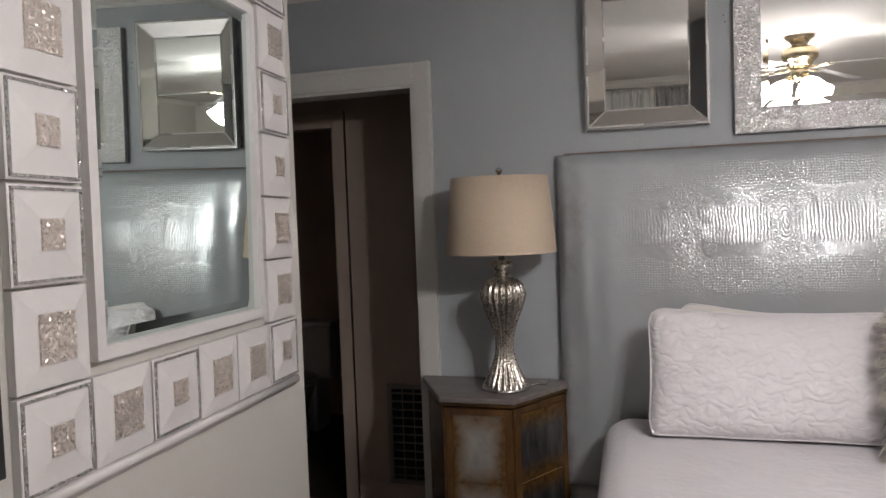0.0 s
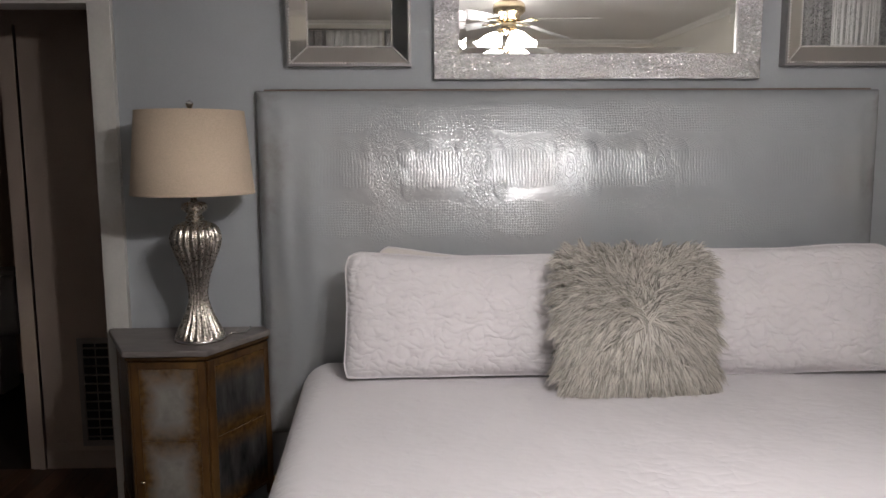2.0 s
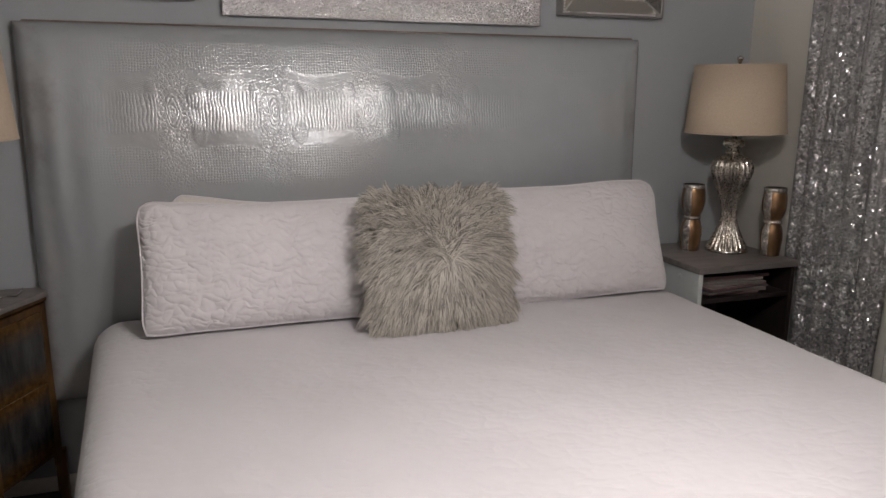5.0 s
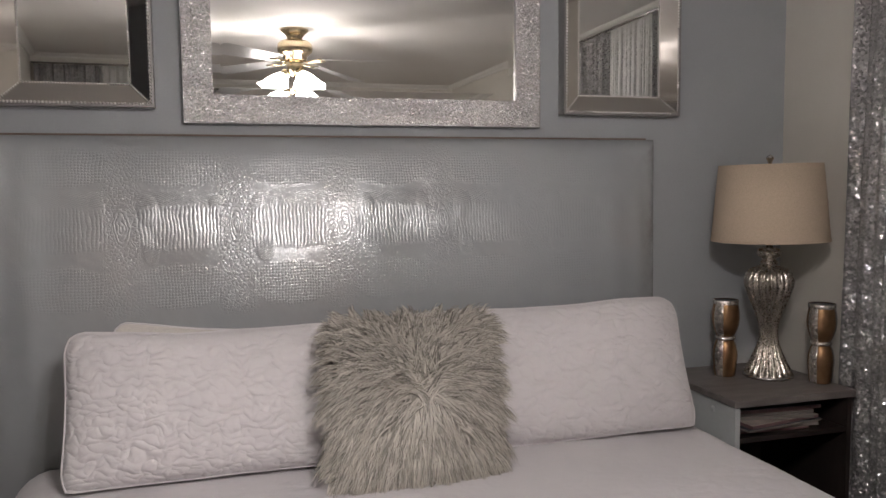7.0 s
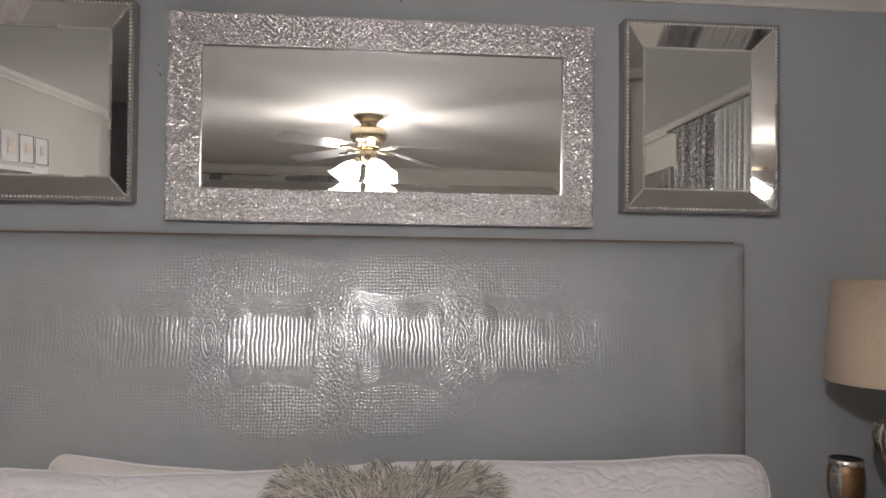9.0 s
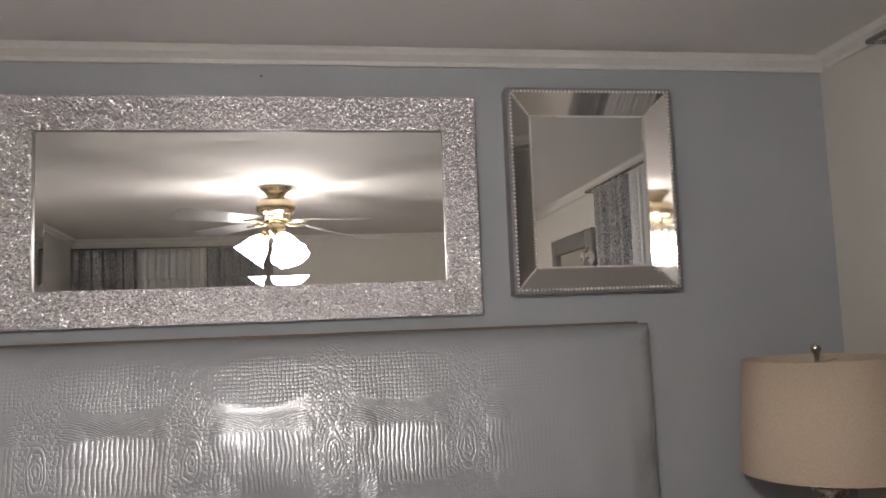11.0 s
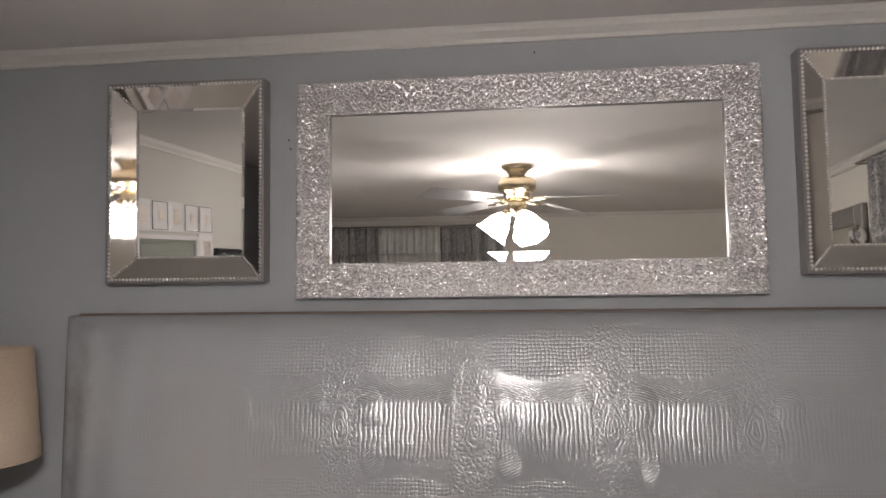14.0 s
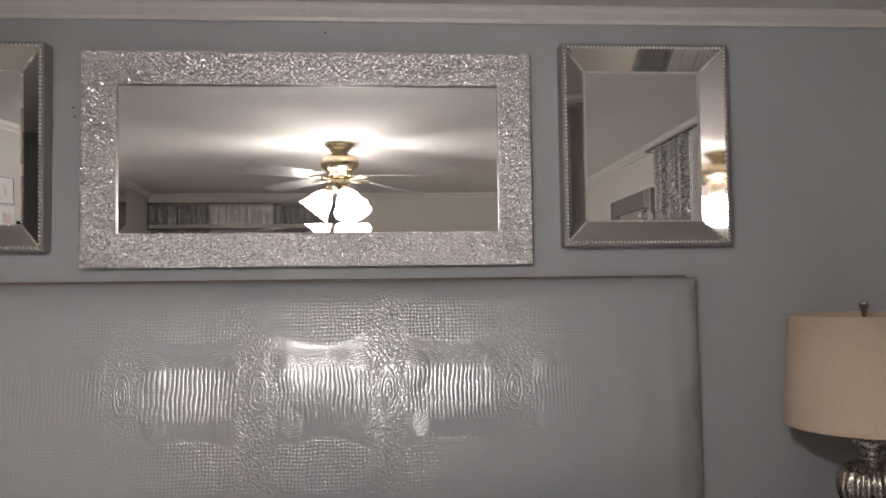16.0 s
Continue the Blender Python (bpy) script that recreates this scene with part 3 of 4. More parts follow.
def window(name, along, a0, a1, z0, z1, wall, out):
    """A white sash window set in a wall that runs along x or y; dark night panes."""
    t = thing(name, (wall if along == "y" else a0, a0 if along == "y" else wall, z0), "white-framed window, dark outside, behind curtains", "window", kind="structure")

    def put(nm, p0, p1, q0, q1, d0, d1, mat):
        d0, d1 = sorted((wall + out * d0, wall + out * d1))
        part(nm, box(p0, p1, d0, d1, q0, q1) if along == "x" else box(d0, d1, p0, p1, q0, q1), mat, t)
    put("frame_side", a0, a0 + 0.05, z0, z1, -0.09, 0.012, M_TRIM)
    put("frame_side", a1 - 0.05, a1, z0, z1, -0.09, 0.012, M_TRIM)
    put("frame_head", a0 + 0.05, a1 - 0.05, z1 - 0.05, z1, -0.09, 0.012, M_TRIM)
    put("window_sill", a0 + 0.05, a1 - 0.05, z0, z0 + 0.05, -0.09, 0.03, M_TRIM)
    zm = (z0 + z1) / 2
    put("meeting_rail", a0 + 0.05, a1 - 0.05, zm - 0.02, zm + 0.02, -0.07, -0.03, M_TRIM)
    put("pane", a0 + 0.05, a1 - 0.05, z0 + 0.05, zm - 0.02, -0.06, -0.05, M_BLACK)
    put("pane", a0 + 0.05, a1 - 0.05, zm + 0.02, z1 - 0.05, -0.06, -0.05, M_BLACK)


window("window_1", "y", WY0, WY1, WZ0, WZ1, XR, -1)
window("window_2", "x", RX0, RX1, 0.85, 2.2, YR, 1)

# ---- curtains ----
def drape(name, along, a0, a1, base, out, top, bottom, folds, amp, material, label, seed):
    rnd = random.Random(seed)
    ph = [rnd.uniform(0, 6.28) for _ in range(4)]

    def f(u, w):
        z = top + (bottom - top) * w
        s = u + 0.012 * math.sin(7 * w + ph[3])
        d = amp * (0.6 + 0.4 * w) * (math.sin(2 * math.pi * folds * s + ph[0]) + 0.45 * math.sin(2 * math.pi * folds * 1.7 * s + ph[1] + 1.5 * w) + 0.25 * math.sin(2 * math.pi * folds * 3.1 * s + ph[2]))
        p = a0 + (a1 - a0) * u + 0.012 * math.sin(3 * w + ph[1])
        q = base + out * (0.055 + d)
        return (p, q, z) if along == "x" else (q, p, z)
    bm = sheet(f, int(folds * 16), 40)
    bmesh.ops.solidify(bm, geom=bm.faces[:], thickness=0.003)
    return solid(name, bm, material, label, "curtain", smooth=True)


drape("sequin_curtain", "y", 2.13, 2.62, XR, -1, 2.44, 0.04, 5, 0.024, M_SEQUIN, "floor-length silver sequin curtain panel beside the window", 1)
drape("sequin_curtain", "y", 1.20, 1.66, XR, -1, 2.44, 0.04, 5, 0.024, M_SEQUIN, "floor-length silver sequin curtain panel beside the window", 2)
drape("sheer_curtain", "y", 1.67, 2.12, XR, -1, 2.44, 0.04, 9, 0.008, M_SHEER, "white glittered sheer curtain over the window", 3)
drape("sequin_curtain", "x", -0.93, -0.42, YR, 1, 2.40, 0.04, 6, 0.024, M_SEQUIN, "floor-length silver sequin curtain panel beside the window", 4)
drape("sheer_curtain", "x", -0.40, 0.14, YR, 1, 2.40, 0.04, 9, 0.008, M_SHEER, "white glittered sheer curtain over the window", 5)
drape("sequin_curtain", "x", 0.16, 0.72, YR, 1, 2.40, 0.04, 6, 0.024, M_SEQUIN, "floor-length silver sequin curtain panel beside the window", 6)
for nm, p, q in (("curtain_rod", (XR - 0.055, 1.05, 2.45), (XR - 0.055, 2.76, 2.45)), ("curtain_rod", (-0.94, YR + 0.055, 2.41), (0.80, YR + 0.055, 2.41))):
    t = thing(nm, p, "slim nickel curtain rod under the crown moulding", "curtain rod")
    part("rod", tube([p, q], 0.008), M_CHROME, t, smooth=True)
    for e in (p, q):
        w = (e[0] + 0.055, e[1], e[2]) if abs(p[0] - q[0]) < 0.01 else (e[0], e[1] - 0.055, e[2])
        part("bracket", tube([e, w], 0.006), M_CHROME, t, smooth=True)

# ---- ceiling fan ----
fx, fy = FAN
fan = thing("ceiling_fan", (fx, fy, H), "polished brass ceiling fan with pale blades and lit tulip shades", "ceiling fan")
part("canopy", lathe([(0.085, 0.0), (0.085, -0.012), (0.06, -0.03), (0.045, -0.055), (0.05, -0.075)], 32, centre=(fx, fy, H)), M_BRASS, fan, "polished brass canopy", True)
part("motor", lathe([(0.05, 2.432), (0.085, 2.428), (0.104, 2.41), (0.107, 2.385), (0.104, 2.362), (0.085, 2.345), (0.075, 2.34), (0.073, 2.318), (0.05, 2.312)], 40, centre=(fx, fy, 0)), M_BRASS, fan, "polished brass motor housing", True)
part("switch_housing", lathe([(0.05, 2.312), (0.052, 2.27), (0.046, 2.24), (0.03, 2.225), (0.012, 2.205)], 32, centre=(fx, fy, 0)), M_BRASS, fan, "", True)
for k in range(4):
    a = radians(44 + 90 * k)
    sag, pitch = ((0.05, 0.14), (0.01, 0.30), (0.015, 0.20), (0.05, 0.16))[k]
    R = Matrix.Translation((fx, fy, 2.308)) @ Matrix.Rotation(a, 4, "Z")

    def f(u, w):
        x = 0.15 + 0.51 * u
        half = 0.048 + 0.022 * u
        if u > 0.93:
            half *= 1 - 2.2 * (u - 0.93)
        y = (2 * w - 1) * half
        return R @ Vector((x, y, -pitch * y - sag * u))
    bm = sheet(f, 14, 4)
    bmesh.ops.solidify(bm, geom=bm.faces[:], thickness=0.006)
    blade = part("blade", bm, M_BLADE, fan, "pale fan blade")
    arm = tube([R @ Vector(p) for p in ((0.06, 0, 0.0), (0.10, 0, -0.012), (0.15, 0, -0.008), (0.21, 0.02, -0.006))], 0.007)
    tube([R @ Vector(p) for p in ((0.12, 0, -0.012), (0.16, -0.012, -0.01), (0.21, -0.025, -0.012))], 0.006, bm=arm)
    part("blade_arm", arm, M_BRASS, fan, "", True)
SHADE = smooth_profile([(0.026, 0.0), (0.036, -0.012), (0.060, -0.05), (0.074, -0.09), (0.082, -0.115), (0.098, -0.14)], 4)
for k in range(3):
    a = radians(62 + 120 * k)
    R = Matrix.Translation((fx + 0.066 * math.cos(a), fy + 0.066 * math.sin(a), 2.225)) @ Matrix.Rotation(a, 4, "Z") @ Matrix.Rotation(radians(-38), 4, "Y")
    bm = bmesh.new()
    n = 28
    rings = []
    for r, z in SHADE:
        wave = 1 + 0.06 * max(0.0, (-z - 0.06) / 0.08)
        rings.append([bm.verts.new(R @ Vector(((r * (1 + (wave - 1) * math.sin(6 * 2 * math.pi * j / n))) * math.cos(2 * math.pi * j / n), r * math.sin(2 * math.pi * j / n), z))) for j in range(n)])
    for p, q in zip(rings, rings[1:]):
        for j in range(n):
            bm.faces.new((p[j], p[(j + 1) % n], q[(j + 1) % n], q[j]))
    bmesh.ops.solidify(bm, geom=bm.faces[:], thickness=0.003)
    sh = part("lamp_shade", bm, M_GLOW, fan, "lit frosted tulip glass shade", True)
    bm = bmesh.new()
    bmesh.ops.create_icosphere(bm, subdivisions=2, radius=0.026, matrix=R @ Matrix.Translation((0, 0, -0.098)))
    part("bulb", bm, M_BULB, sh, "lit bulb", True)
    part("fitter", tube([R @ Vector((0, 0, 0.03)), R @ Vector((0, 0, -0.004))], 0.028, 16), M_BRASS, fan, "", True)

# ---- wall mirrors over the bed ----
def frame_ring(x0, x1, z0, z1, w, d0, d1, yw, bm):
    """Four mitred strips whose face runs from depth d0 at the outer edge to d1 at the inner edge."""
    outer = [(x0, z0), (x1, z0), (x1, z1), (x0, z1)]
    inner = [(x0 + w, z0 + w), (x1 - w, z0 + w), (x1 - w, z1 - w), (x0 + w, z1 - w)]
    vo = [bm.verts.new((x, yw - d0, z)) for x, z in outer]
    vi = [bm.verts.new((x, yw - d1, z)) for x, z in inner]
    for k in range(4):
        bm.faces.new((vo[k], vo[(k + 1) % 4], vi[(k + 1) % 4], vi[k]))
    return bm


def chip_strip(bm, p, along, across, nl, nw, rnd, ht, taper0, taper1):
    """A strip of uneven glass chips: a jittered, faceted sheet."""
    L, W = along.length, across.length
    g = []
    for i in range(nl + 1):
        row = []
        for j in range(nw + 1):
            u, w = i / nl, j / nw
            lo, hi = taper0 * w, 1 - taper1 * w
            uu = lo + (hi - lo) * u
            ju = rnd.uniform(-0.4, 0.4) / nl if 0 < i < nl else 0
            jw = rnd.uniform(-0.4, 0.4) / nw if 0 < j < nw else 0
            h = rnd.uniform(0.0, ht) if 0 < i < nl and 0 < j < nw else 0.0
            row.append(bm.verts.new(p + along * (uu + ju) + across * (w + jw) + Vector((0, -h, 0))))
        g.append(row)
    for i in range(nl):
        for j in range(nw):
            if rnd.random() < 0.5:
                bm.faces.new((g[i][j], g[i + 1][j], g[i + 1][j + 1]))
                bm.faces.new((g[i][j], g[i + 1][j + 1], g[i][j + 1]))
            else:
                bm.faces.new((g[i][j], g[i + 1][j], g[i][j + 1]))
                bm.faces.new((g[i + 1][j], g[i + 1][j + 1], g[i][j + 1]))


def long_mirror(x0, x1, z0, z1, w):
    t = thing("wall_mirror", ((x0 + x1) / 2, YB, z0), "wide mirror in a silver frame of crushed sparkling glass", "mirror")
    y = YB - 0.035
    bm = box(x0, x0 + w, y + 0.002, YB, z0, z1)
    box(x1 - w, x1, y + 0.002, YB, z0, z1, bm=bm)
    box(x0 + w, x1 - w, y + 0.002, YB, z0, z0 + w, bm=bm)
    box(x0 + w, x1 - w, y + 0.002, YB, z1 - w, z1, bm=bm)
    fr = part("frame", bm, M_SILVERFRAME, t)
    rnd = random.Random(5)
    W, Hh = x1 - x0, z1 - z0
    c = 0.0042
    for p, al, ac in (((x0, y, z0), (W, 0, 0), (0, 0, w)), ((x1, y, z1), (-W, 0, 0), (0, 0, -w)), ((x0, y, z1), (0, 0, -Hh), (w, 0, 0)), ((x1, y, z0), (0, 0, Hh), (-w, 0, 0))):
        bm = bmesh.new()
        al, ac = Vector(al), Vector(ac)
        k = w / al.length
        chip_strip(bm, Vector(p), al, ac, int(al.length / c), int(w / c), rnd, 0.0015, k, k)
        part("glass_chip_border", bm, M_CHIPS, fr, "crushed silver glass chips")
    g = bmesh.new()
    frame_ring(x0 + w, x1 - w, z0 + w, z1 - w, 0.025, 0.0, 0.0, 0, g)
    lean = Matrix.Translation((0, YB - 0.014, z0)) @ Matrix.Rotation(radians(0.5), 4, "X") @ Matrix.Translation((0, 0, -z0))
    for vtx in g.verts:
        inner = min(abs(vtx.co.x - x0 - w), abs(vtx.co.x - x1 + w)) > 0.01
        vtx.co.y = -0.004 if inner else -0.0046
    bmesh.ops.transform(g, matrix=lean, verts=g.verts[:])
    part("bevel", g, M_MIRROR, t)
    bm = bmesh.new()
    i = w + 0.025
    bm.faces.new([bm.verts.new(q) for q in ((x0 + i, -0.004, z0 + i), (x1 - i, -0.004, z0 + i), (x1 - i, -0.004, z1 - i), (x0 + i, -0.004, z1 - i))])
    bmesh.ops.transform(bm, matrix=lean, verts=bm.verts[:])
    part("mirror_glass", bm, M_MIRROR, t)


def bead_row(bm, a, b, r, step):
    a, b = Vector(a), Vector(b)
    n = max(2, int((b - a).length / step))
    for k in range(n + 1):
        bmesh.ops.create_icosphere(bm, subdivisions=1, radius=r, matrix=Matrix.Translation(a + (b - a) * (k / n)))


def beaded_mirror(x0, x1, z0, z1, w, lean=0.0, swing=0.0):
    t = thing("beaded_mirror", ((x0 + x1) / 2, YB, z0), "upright rectangular mirror with sloped mirrored border and silver beading", "mirror", "mirrors beside the wide mirror")
    d0, d1 = 0.052, 0.018
    bm = box(x0 - 0.004, x0 + 0.006, YB - d0, YB, z0 - 0.004, z1 + 0.004)
    box(x1 - 0.006, x1 + 0.004, YB - d0, YB, z0 - 0.004, z1 + 0.004, bm=bm)
    box(x0 + 0.006, x1 - 0.006, YB - d0, YB, z0 - 0.004, z0 + 0.006, bm=bm)
    box(x0 + 0.006, x1 - 0.006, YB - d0, YB, z1 - 0.006, z1 + 0.004, bm=bm)
    part("frame", bm, M_SILVERFRAME, t)
    e = 0.006
    o = [(x0 + e, z0 + e), (x1 - e, z0 + e), (x1 - e, z1 - e), (x0 + e, z1 - e)]
    i = [(x0 + w, z0 + w), (x1 - w, z0 + w), (x1 - w, z1 - w), (x0 + w, z1 - w)]
    for k in range(4):
        bm = bmesh.new()
        q = (k + 1) % 4
        bm.faces.new([bm.verts.new(p) for p in ((o[k][0], YB - d0 + 0.003, o[k][1]), (o[q][0], YB - d0 + 0.003, o[q][1]), (i[q][0], YB - d1, i[q][1]), (i[k][0], YB - d1, i[k][1]))])
        part("border_panel", bm, M_BEVEL, t, "sloped mirrored border strip")
        bm = bmesh.new()
        bead_row(bm, (o[k][0], YB - d0, o[k][1]), (o[q][0], YB - d0, o[q][1]), 0.0048, 0.0104)
        bead_row(bm, (i[k][0], YB - d1 - 0.002, i[k][1]), (i[q][0], YB - d1 - 0.002, i[q][1]), 0.0034, 0.0078)
        bead_row(bm, (o[k][0], YB - d0, o[k][1]), (i[k][0], YB - d1 - 0.002, i[k][1]), 0.0034, 0.0078)
        part("beading", bm, M_BEAD, t, "silver bead trim", True)
    bm = bmesh.new()
    cx, cz = (x0 + x1) / 2, (z0 + z1) / 2
    bm.faces.new([bm.verts.new((x - cx, 0, z - cz)) for x, z in i])
    bmesh.ops.transform(bm, matrix=pose(cx, YB - d1 + 0.002, cz), verts=bm.verts[:])
    part("mirror_glass", bm, M_MIRROR, t)
    t.rotation_euler = (radians(lean), 0, radians(swing))


long_mirror(0.37, 1.59, 1.775, 2.365, 0.092)
beaded_mirror(-0.163, 0.281, 1.826, 2.375, 0.068, 1.6, 0.95)
beaded_mirror(1.680, 2.148, 1.826, 2.386, 0.068)

# ---- tile-framed mirror on the west wall ----
tm = thing("tile_bordered_mirror", (0, 0, 0), "large mirror among white tiles with champagne glitter squares", "mirror")
cols = [-1.023 + 0.1604 * k for k in range(6)]
rows = [1.120 + 0.1565 * k for k in range(7)]
kinds = {}
for k, s in enumerate("ABABBA"):
    kinds[(k, 0)] = s
for k, s in enumerate("AABABA"):
    kinds[(k, 6)] = s
for k, s in enumerate("ABAABB"):
    if k:
        kinds[(0, k)] = s
for k, s in enumerate("ABBCAB"):
    if k:
        kinds[(5, k)] = s
for (c, r), kind in kinds.items():
    y0, y1, z0, z1 = cols[c], cols[c] + 0.155, rows[r], rows[r] + 0.151
    bm = box(0, 0.014, y0, y1, z0, z1)
    tile = part("tile", bm, M_WHITE, tm)
    ym, zm = (y0 + y1) / 2, (z0 + z1) / 2
    h = 0.041 if kind == "B" else 0.0265
    # sloped face that falls to the glitter square
    bm = bmesh.new()
    o = [(y0, z0), (y1, z0), (y1, z1), (y0, z1)]
    i = [(ym - h, zm - h), (ym + h, zm - h), (ym + h, zm + h), (ym - h, zm + h)]
    vo, vi = [bm.verts.new((0.0145, *p)) for p in o], [bm.verts.new((0.0215, *p)) for p in i]
    for k in range(4):
        bm.faces.new((vo[k], vo[(k + 1) % 4], vi[(k + 1) % 4], vi[k]))
    bm.faces.new(vi)
    part("tile_face", bm, M_WHITE, tile)
    part("glitter_square", box(0.0215, 0.025, ym - h + 0.003, ym + h - 0.003, zm - h + 0.003, zm + h - 0.003), M_GLITTER, tile, "champagne glitter square")
    if kind == "A":
        bm = box(0.014, 0.019, y0 + 0.004, y0 + 0.0085, z0 + 0.004, z1 - 0.004)
        box(0.014, 0.019, y1 - 0.0085, y1 - 0.004, z0 + 0.004, z1 - 0.004, bm=bm)
        box(0.014, 0.019, y0 + 0.0085, y1 - 0.0085, z0 + 0.004, z0 + 0.0085, bm=bm)
        box(0.014, 0.019, y0 + 0.0085, y1 - 0.0085, z1 - 0.0085, z1 - 0.004, bm=bm)
        part("rhinestone_edging", bm, M_RHINE, tile, "silver rhinestone edging")
my0, my1, mz0, mz1 = -0.854, -0.250, 1.296, 2.040
bm = box(0, 0.02, my0, my0 + 0.022, mz0, mz1)
box(0, 0.02, my1 - 0.022, my1, mz0, mz1, bm=bm)
box(0, 0.02, my0 + 0.022, my1 - 0.022, mz0, mz0 + 0.022, bm=bm)
box(0, 0.02, my0 + 0.022, my1 - 0.022, mz1 - 0.022, mz1, bm=bm)
part("inner_frame", bm, M_WHITE, tm)
bm = bmesh.new()
a, c = 0.022, 0.047
o = [(my0 + a, mz0 + a), (my1 - a, mz0 + a), (my1 - a, mz1 - a), (my0 + a, mz1 - a)]
i = [(my0 + c, mz0 + c), (my1 - c, mz0 + c), (my1 - c, mz1 - c), (my0 + c, mz1 - c)]
vo, vi = [bm.verts.new((0.006, *p)) for p in o], [bm.verts.new((0.0085, *p)) for p in i]
for k in range(4):
    bm.faces.new((vo[k], vo[(k + 1) % 4], vi[(k + 1) % 4], vi[k]))
hang = Matrix.Translation((0.009, -0.552, 1.668)) @ Matrix.Rotation(radians(0.6), 4, "Y") @ Matrix.Translation((-0.009, 0.552, -1.668))
bmesh.ops.transform(bm, matrix=hang, verts=bm.verts[:])
part("bevel", bm, M_TILEMIRROR, tm)
bm = bmesh.new()
bm.faces.new([bm.verts.new((0.0085, *p)) for p in i])
bmesh.ops.transform(bm, matrix=hang, verts=bm.verts[:])
part("mirror_glass", bm, M_TILEMIRROR, tm)
bm = tube([(0.005, -1.047, 1.105), (0.005, -0.056, 1.105)], 0.011, 12)
box(0, 0.006, -1.045, -0.058, 1.089, 1.120, bm=bm)
part("ledge_moulding", bm, M_WHITE, tm, "", True)
tm.matrix_basis = WM @ Matrix.Translation((0.001, -0.55, 1.55)) @ Matrix.Rotation(radians(-0.86), 4, "X") @ Matrix.Translation((0, 0.55, -1.55))

# dark-edged wall mirror further along
t = thing("wall_mirror", (0, 0, 0), "large wall mirror with a thin black edge", "mirror")
bm = box(0, 0.025, -1.613, -1.598, 1.18, 1.985)
box(0, 0.025, -1.080, -1.065, 1.18, 1.985, bm=bm)
box(0, 0.025, -1.598, -1.080, 1.963, 1.985, bm=bm)
box(0, 0.025, -1.598, -1.080, 1.18, 1.2, bm=bm)
part("frame", bm, M_BLACK, t)
part("mirror_glass", box(0.002, 0.012, -1.598, -1.080, 1.2, 1.963), M_TILEMIRROR, t)
t.matrix_basis = WM

# silver framed picture mirror and crystal sconce on the window wall
t = thing("framed_mirror", (XR, 0.63, 1.2), "silver-framed mirror on the cream wall", "mirror")
bm = box(XR - 0.03, XR, 0.26, 0.36, 1.15, 2.26, 0.006)
box(XR - 0.03, XR, 0.92, 1.02, 1.15, 2.26, 0.006, bm=bm)
box(XR - 0.029, XR, 0.36, 0.92, 2.16, 2.26, 0.006, bm=bm)
box(XR - 0.029, XR, 0.36, 0.92, 1.15, 1.25, 0.006, bm=bm)
part("frame", bm, M_SILVERFRAME, t)
part("mirror_glass", box(XR - 0.012, XR - 0.004, 0.36, 0.92, 1.25, 2.16), M_BEVEL, t)
t = thing("wall_sconce", (XR, 1.07, 2.0), "chrome wall bracket with a cut-crystal ball", "sconce")
part("arm", tube([(XR, 1.07, 1.98), (XR - 0.05, 1.07, 2.0), (XR - 0.09, 1.065, 2.06), (XR - 0.09, 1.06, 2.12), (XR - 0.06, 1.05, 2.14)], 0.006), M_CHROME, t, smooth=True)
bm = bmesh.new()
bmesh.ops.create_icosphere(bm, subdivisions=2, radius=0.045, matrix=Matrix.Translation((XR - 0.06, 1.03, 2.09)))
part("crystal_ball", bm, M_CRYSTAL, t, "faceted crystal ball")

# ---- bed ----
BX0, BX1, BY0, BY1, BZ = -0.055, 2.035, 0.80, 2.86, 0.765
hb = thing("headboard", (0.88, YB, 0.4), "wide upholstered headboard in silver-grey crocodile-embossed vinyl", "headboard")
HX0, HX1, HZ0, HZ1, HYF = -0.29, 2.055, 0.42, 1.735, 2.965


def hb_f(u, w):
    x, z = HX0 + (HX1 - HX0) * u, HZ0 + (HZ1 - HZ0) * w
    d = min(x - HX0, HX1 - x, z - HZ0, HZ1 - z)
    r = 0.075
    k = min(1.0, d / r)
    y = YB - 0.012 - (YB - 0.012 - HYF) * math.sqrt(max(0.0, 1 - (1 - k) ** 2.6))
    a, c = (2 * x - HX0 - HX1) / (HX1 - HX0), (2 * z - HZ0 - HZ1) / (HZ1 - HZ0)
    y -= 0.104 * max(0.0, 1 - abs(c) ** 2.1) * max(0.0, 1 - abs(a) ** 7)
    y -= 0.004 * math.sin(9 * x + 2) * math.sin(7 * z) * k + 0.003 * noise.noise((x * 6, z * 5, 1)) * k
    # slack upholstery near the ends: upright folds, and a tuck running in from each upper corner
    for e, loose in ((x - HX0, 1.0), (HX1 - x, 0.5)):
        slack = loose * max(0.0, 1 - e / 0.42) * min(1.0, e / 0.05)
        y -= 0.0058 * slack * math.sin(62 * e + 2.2 * noise.noise((e * 4, z * 2.2, 5))) * (0.6 + 0.5 * noise.noise((e * 3, z * 3, 8)))
        tuck = (e - (HZ1 - z) * 0.72) / 0.022
        y += 0.006 * math.exp(-tuck * tuck) * max(0.0, 1 - e / 0.16) * k
    return (x, y, z)


def eased(f):
    def g(u, w):
        def e(s):
            return 0.5 * (0.06 * (s / 0.15) ** 1.5 * 2) if s < 0.15 else (1 - 0.06 * ((1 - s) / 0.15) ** 1.5 if s > 0.85 else 0.06 + (s - 0.15) / 0.7 * 0.88)
        return f(e(u), e(w))
    return g


